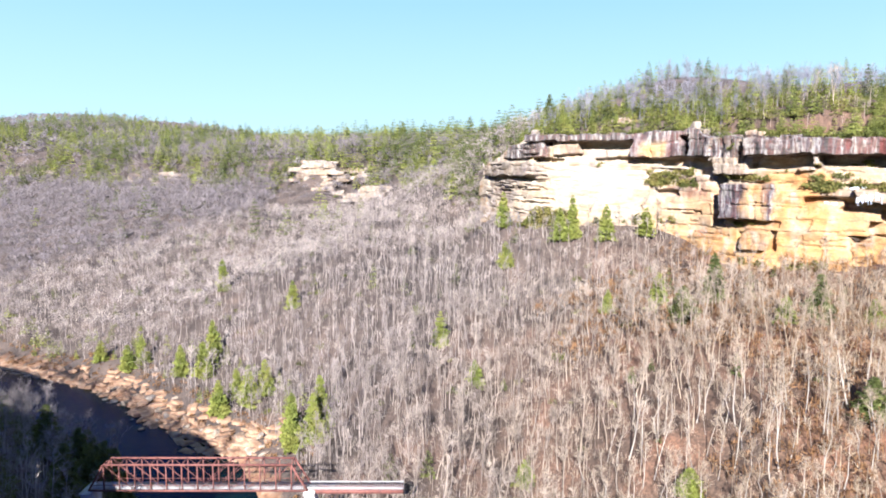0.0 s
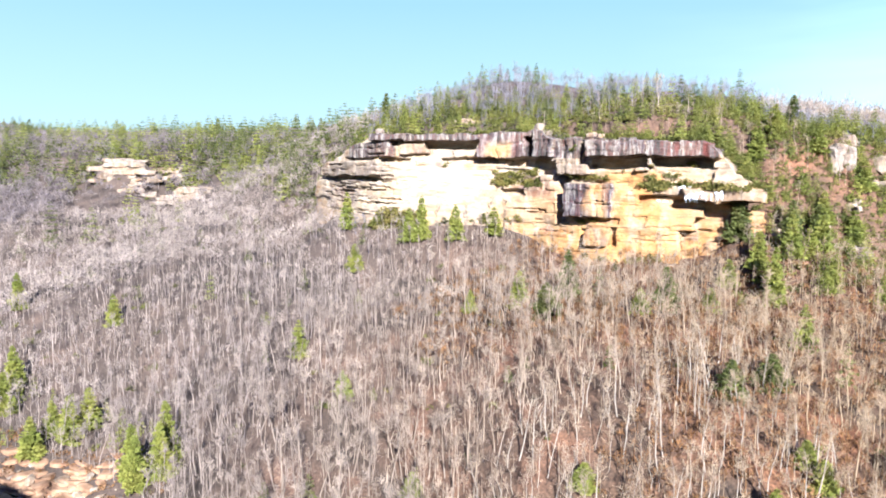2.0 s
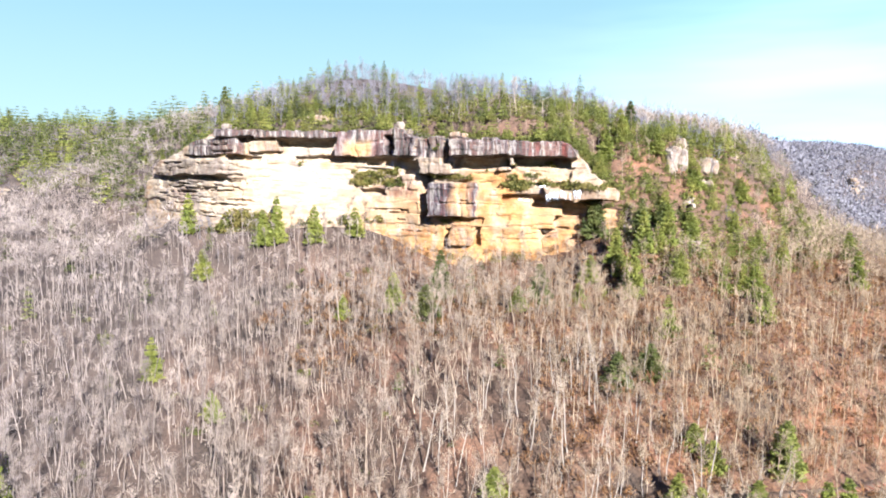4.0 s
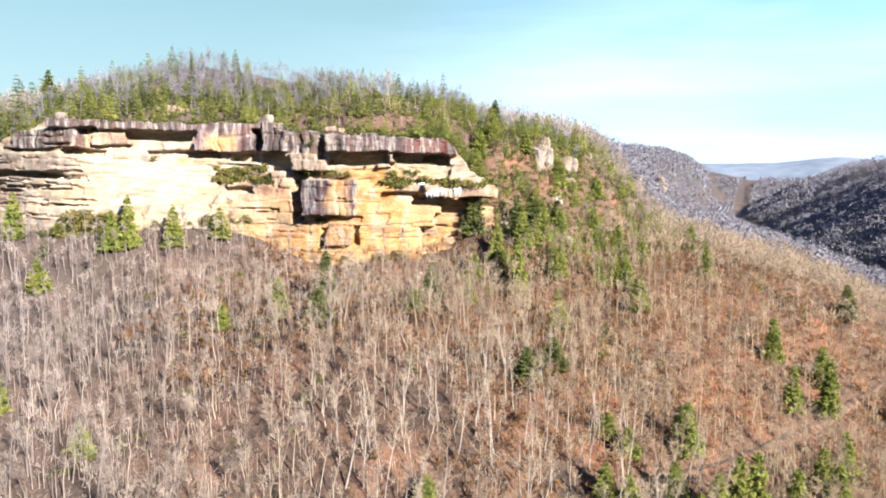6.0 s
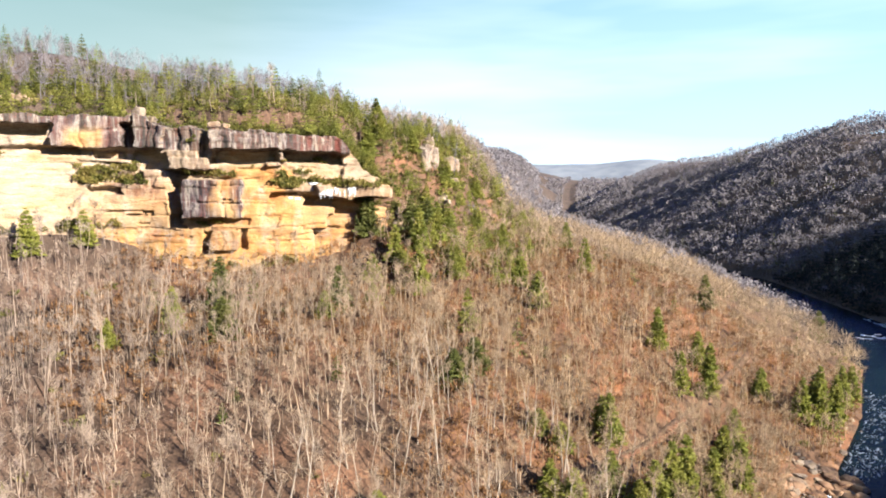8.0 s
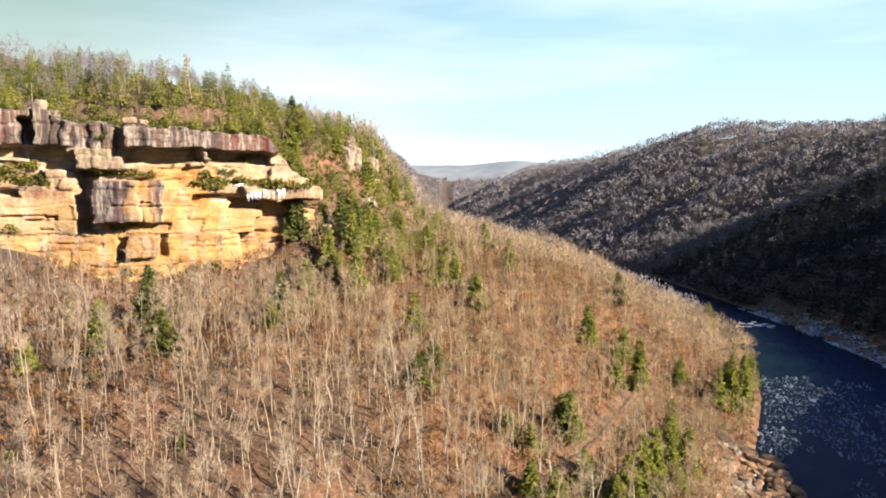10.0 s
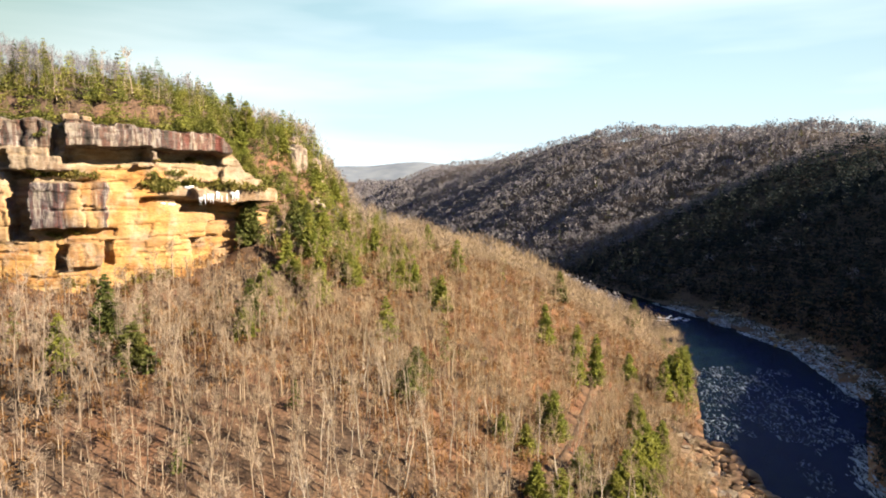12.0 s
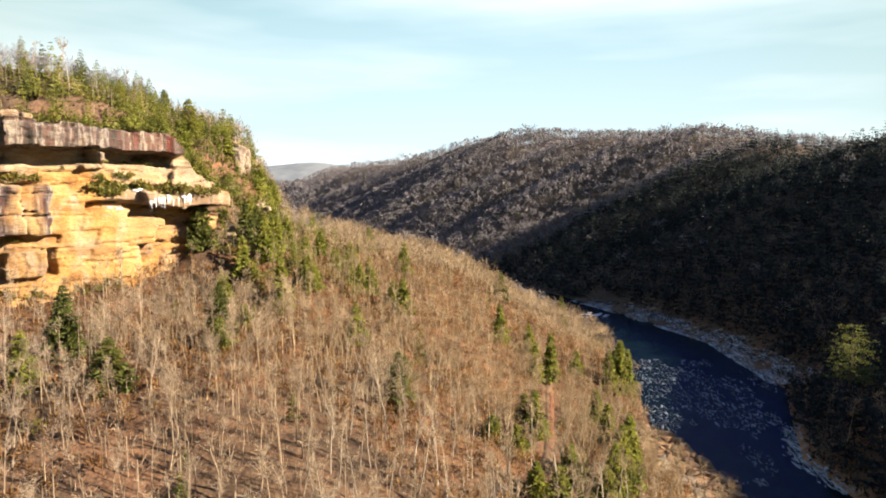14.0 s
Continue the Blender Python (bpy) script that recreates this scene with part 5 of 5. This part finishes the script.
def icicles():
    q = np.random.default_rng(35)
    fall = tagged(new("icicles"), "white icicles hanging from the rock overhang", "icicle")
    for k in range(44):
        u = q.uniform(256, 272)
        p = on_face(u, 102.6 + 0.12 * (u - 257) + q.uniform(0, 2.0))
        L = q.uniform(0.8, 3.4)
        v, f = merged([tube((0, 0, 0.4), (0.03, 0, -L * 0.5), 0.15, 0.09, 6), tube((0.03, 0, -L * 0.5), (0, 0.04, -L), 0.09, 0.012, 6)])
        ob = part("icicle", mesh_of("icicle", v, f), ICE, fall)
        ob.matrix_basis = pose(p[0] - 0.5, p[1] - 0.5, p[2])


icicles()


def cap_stones():
    """Weathered blocks on the caprock, and old snow on a shaded ledge."""
    q = np.random.default_rng(61)
    for u, w, d, h in ((184, 5.5, 4.5, 3.4), (188, 4, 4, 2.2), (214, 6, 4, 2.4), (219, 4, 3, 1.8), (97, 5, 4, 2.6), (103, 4, 3, 1.6)):
        p = FACE[-10, int(np.argmin(np.abs(FACE_U - u)))]
        ob = part("cap_stone", mesh_of("cap_stone", *rock_stack(q, w, d, h)), BOULDER)
        tagged(ob, "dark weathered sandstone block lying on the caprock", "rock", "loose blocks on the caprock")
        ob.matrix_basis = pose(p[0], p[1], p[2] - 0.2, 0, 0, q.uniform(0, 360))
    me = boulder_mesh(77)
    me.materials.append(ICE)
    for u, z, g in ((255, 107.2, 1.5), (258, 107.4, 1.1), (248, 100.9, 1.2), (245, 101.2, 0.9)):
        p = on_face(u, z)
        ob = tagged(part("snow_patch", me, None), "small white patch of old snow on a ledge", "snow", "snow on the ledges")
        ob.matrix_basis = pose(p[0], p[1], p[2], 0, 0, q.uniform(0, 360)) @ Matrix.Diagonal((g * 1.5, g, g * 0.8, 1))


cap_stones()


def ledge_shrubs():
    """Laurel and small pines rooted on the ledges of the cliff."""
    q = np.random.default_rng(37)
    r = np.random.default_rng(38)
    kinds = [mesh_of("foliage", *shrub(r, 1.0, 110)) for k in range(4)]
    for me, leaf in zip(kinds, (LAUREL, OLIVE, OLIVE, LAUREL)):
        me.materials.append(leaf)
    for u0, u1, z, n, big in ((160, 185, 108.8, 26, 2.5), (160, 174, 112.5, 16, 2.3), (174, 181, 114.5, 8, 2.0), (153, 161, 90, 8, 2.2), (166, 177, 91, 6, 1.8), (83, 96, 85, 10, 2.6), (198, 222, 111.2, 18, 2.1), (204, 214, 126, 4, 1.5), (238, 270, 107.7, 34, 2.4), (240, 254, 111, 8, 1.8), (92, 118, 92, 16, 2.6), (96, 124, 88, 18, 2.8), (126, 134, 118.5, 2, 1.5), (84, 92, 122, 2, 1.2), (95, 180, 79, 16, 3.2), (95, 185, 83, 14, 2.6), (100, 150, 88, 7, 1.9), (30, 95, 80, 14, 2.4), (186, 262, 74, 16, 2.4),
                              (203, 224, 90.5, 7, 1.4), (238, 242, 118, 2, 1.3), (250, 262, 117, 4, 1.5), (268, 292, 107, 14, 2.2), (226, 232, 114, 2, 1.2), (270, 292, 92, 9, 1.9)):
        for k in range(n):
            u = q.uniform(u0, u1)
            p = on_face(u, z + q.uniform(-1.6, 1.6))
            ob = part("laurel_bush", kinds[int(q.integers(4))], None)
            tagged(ob, "olive green laurel bush rooted on a rock ledge", "bush", "bushes on the cliff ledges")
            g = big * q.uniform(0.75, 1.6)
            ob.matrix_basis = pose(p[0], p[1], p[2] - 0.2, 0, 0, q.uniform(0, 360)) @ Matrix.Diagonal((g, g, g * q.uniform(0.8, 1.3), 1))


ledge_shrubs()


def shelf_plants():
    """Laurel and young pines on the flat top of the cliff."""
    q, r = np.random.default_rng(41), np.random.default_rng(42)
    u = np.r_[q.uniform(40, 300, 420), q.uniform(258, 300, 130)]
    p = np.array([FACE[-int(q.integers(1, 11)), int(np.argmin(np.abs(FACE_U - k)))] for k in u])
    strew("shelf_laurel", [shrub(r, z) for z in (1.2, 1.7, 2.2)], p, LAUREL, "green laurel thicket on top of the cliff", "shrubs", (0.7, 1.4))
    pick = q.random(len(u)) < np.where(u > 258, 0.5, 0.17)
    strew("shelf_pines", [conifer(r, h, w, 11, 6, 7, 1.2) for h, w in ((7, 2.2), (10, 2.7), (12, 3.2))], p[pick], NEEDLE, "green pines on top of the cliff", "conifers", (0.6, 1.2))


shelf_plants()

# ---------------------------------------------------------------- bridge and track
def bar(p, q, w, h):
    """A beam of width w and depth h from p to q, as corners and triangles."""
    p, q = np.asarray(p, float), np.asarray(q, float)
    d = (q - p) / np.linalg.norm(q - p)
    a = np.cross(d, (0, 1, 0) if abs(d[1]) < 0.9 else (0, 0, 1))
    a /= np.linalg.norm(a)
    b = np.cross(d, a)
    c = [(a * sx * h + b * sy * w) / 2 for sx, sy in ((-1, -1), (1, -1), (1, 1), (-1, 1))]
    v = np.array([p + k for k in c] + [q + k for k in c])
    f = [[0, 1, 2], [0, 2, 3], [4, 6, 5], [4, 7, 6]]
    for i in range(4):
        j = (i + 1) % 4
        f += [[i, i + 4, j + 4], [i, j + 4, j]]
    return v, np.array(f)


def build_bridge():
    br = tagged(new("truss_bridge"), "rust-red steel through-truss bridge with pale deck over the river", "bridge")
    x1, n, pan, z0, z1 = -37.4, 14, 4.3, 25.6, 33.0

    def add(name, p, q, w, h, mat=RUST, label=""):
        return part(name, mesh_of(name, *bar(p, q, w, h)), mat, br, label)

    x = [x1 - k * pan for k in range(n + 1)]
    for y in (181.6, 186.4):
        add("top_chord", (x[1], y, z1), (x[-2], y, z1), 0.5, 0.45)
        add("bottom_chord", (x[0], y, z0), (x[-1], y, z0), 0.4, 0.4)
        add("end_post", (x[0], y, z0), (x[1], y, z1), 0.5, 0.42)
        add("end_post", (x[-1], y, z0), (x[-2], y, z1), 0.5, 0.42)
        for k in range(1, n):
            add("vertical", (x[k], y, z0), (x[k], y, z1), 0.28, 0.28)
        for k in range(1, n - 2):
            a, b = (x[k], x[k + 2]) if k >= n / 2 - 1 else (x[k + 2], x[k])
            add("diagonal", (b, y + 0.06, z1), (a, y + 0.06, z0), 0.09, 0.12)
        add("hand_rail", (x[0], y * 0.92 + 184 * 0.08, z0 + 1.5), (x[-1], y * 0.92 + 184 * 0.08, z0 + 1.5), 0.09, 0.12)
    for k in range(1, n):
        add("top_strut", (x[k], 181.6, z1), (x[k], 186.4, z1), 0.2, 0.25)
        if k < n - 1:
            add("sway_brace", (x[k], 181.6, z1 + 0.05), (x[k + 1], 186.4, z1 + 0.05), 0.07, 0.07)
    for k in (1, n - 1):
        for j in (0.45, 0.7):
            e = 0 if k == 1 else n
            px = x[k] + (x[e] - x[k]) * j
            add("portal_strut", (px, 181.6, z1 + (z0 - z1) * j), (px, 186.4, z1 + (z0 - z1) * j), 0.2, 0.25)
    for k in range(int((x[0] - x[-1]) / 0.6)):
        px = x[0] - 0.3 - k * 0.6
        add("deck_plank", (px, 181.9, z0 + 0.35), (px, 186.1, z0 + 0.35), 0.54, 0.14, PLANK)
    for px in (x[0] + 0.6, x[-1] - 0.6):
        ground = max(float(land(px, 184)), -1)
        ob = part("pier", mesh_of("pier", *merged([bar((px, 184, ground - 2), (px, 184, z0 - 0.4), 7.0, 2.4), bar((px, 184, z0 - 0.9), (px, 184, z0 - 0.2), 7.6, 3.0)])), STONE, br, "cut stone pier")
    # approach span towards the slope
    for y in (182.3, 185.7):
        add("girder", (x[0] + 1, y, z0 - 0.55), (-11, y, z0 - 0.55), 0.35, 1.1)
    for k in range(44):
        px = x[0] + 0.5 + k * 0.6
        add("deck_plank", (px, 181.9, z0 + 0.35), (px, 186.1, z0 + 0.35), 0.54, 0.14, PLANK)
    for y in (181.9, 186.1):
        add("kerb_timber", (x[0], y, z0 + 0.6), (-11, y, z0 + 0.6), 0.25, 0.3, PLANK)


def build_track():
    t = np.linspace(0, len(TRACK) - 1, 160)
    c = np.stack([np.interp(t, range(len(TRACK)), TRACK[:, k]) for k in (0, 1)], -1)
    tan = np.gradient(c, axis=0)
    tan /= np.linalg.norm(tan, axis=1)[:, None]
    nor = np.stack([-tan[:, 1], tan[:, 0]], -1)
    z = land(c[:, 0], c[:, 1])
    rows = []
    for w, dz in ((-2.0, -1.2), (-1.5, 0.1), (0, 0.16), (1.5, 0.1), (2.0, -1.2)):
        p = c + nor * w
        rows.append(np.c_[p, land(p[:, 0], p[:, 1]) + dz])
    v = np.stack(rows, 1)
    i = np.arange(len(t) * 5).reshape(-1, 5)
    f = np.stack([i[:-1, :-1], i[:-1, 1:], i[1:, 1:], i[1:, :-1]], -1).reshape(-1, 4)[:, ::-1]
    tagged(part("road", smooth(mesh_of("road", v.reshape(-1, 3), f)), GRAVEL), "leaf-covered track bed along the slope", "track", kind="structure")


def sleepers():
    """Old railway sleepers showing through the leaves of the track."""
    q = np.random.default_rng(83)
    for k in range(34):
        t = 3.2 + 0.052 * k
        x, y = [float(np.interp(t, range(len(TRACK)), TRACK[:, c])) for c in (0, 1)]
        ob = part("sleeper", mesh_of("sleeper", *bar((0, -1.7, 0), (0, 1.7, 0), 0.5, 0.3)), TIMBER)
        tagged(ob, "red-brown timber sleeper lying across the leafy track", "sleeper", "sleepers on the track")
        ob.matrix_basis = pose(x, y, float(land(x, y)) + 0.2, 0, 0, -7 + q.normal(0, 2.5))


build_bridge()
build_track()
sleepers()
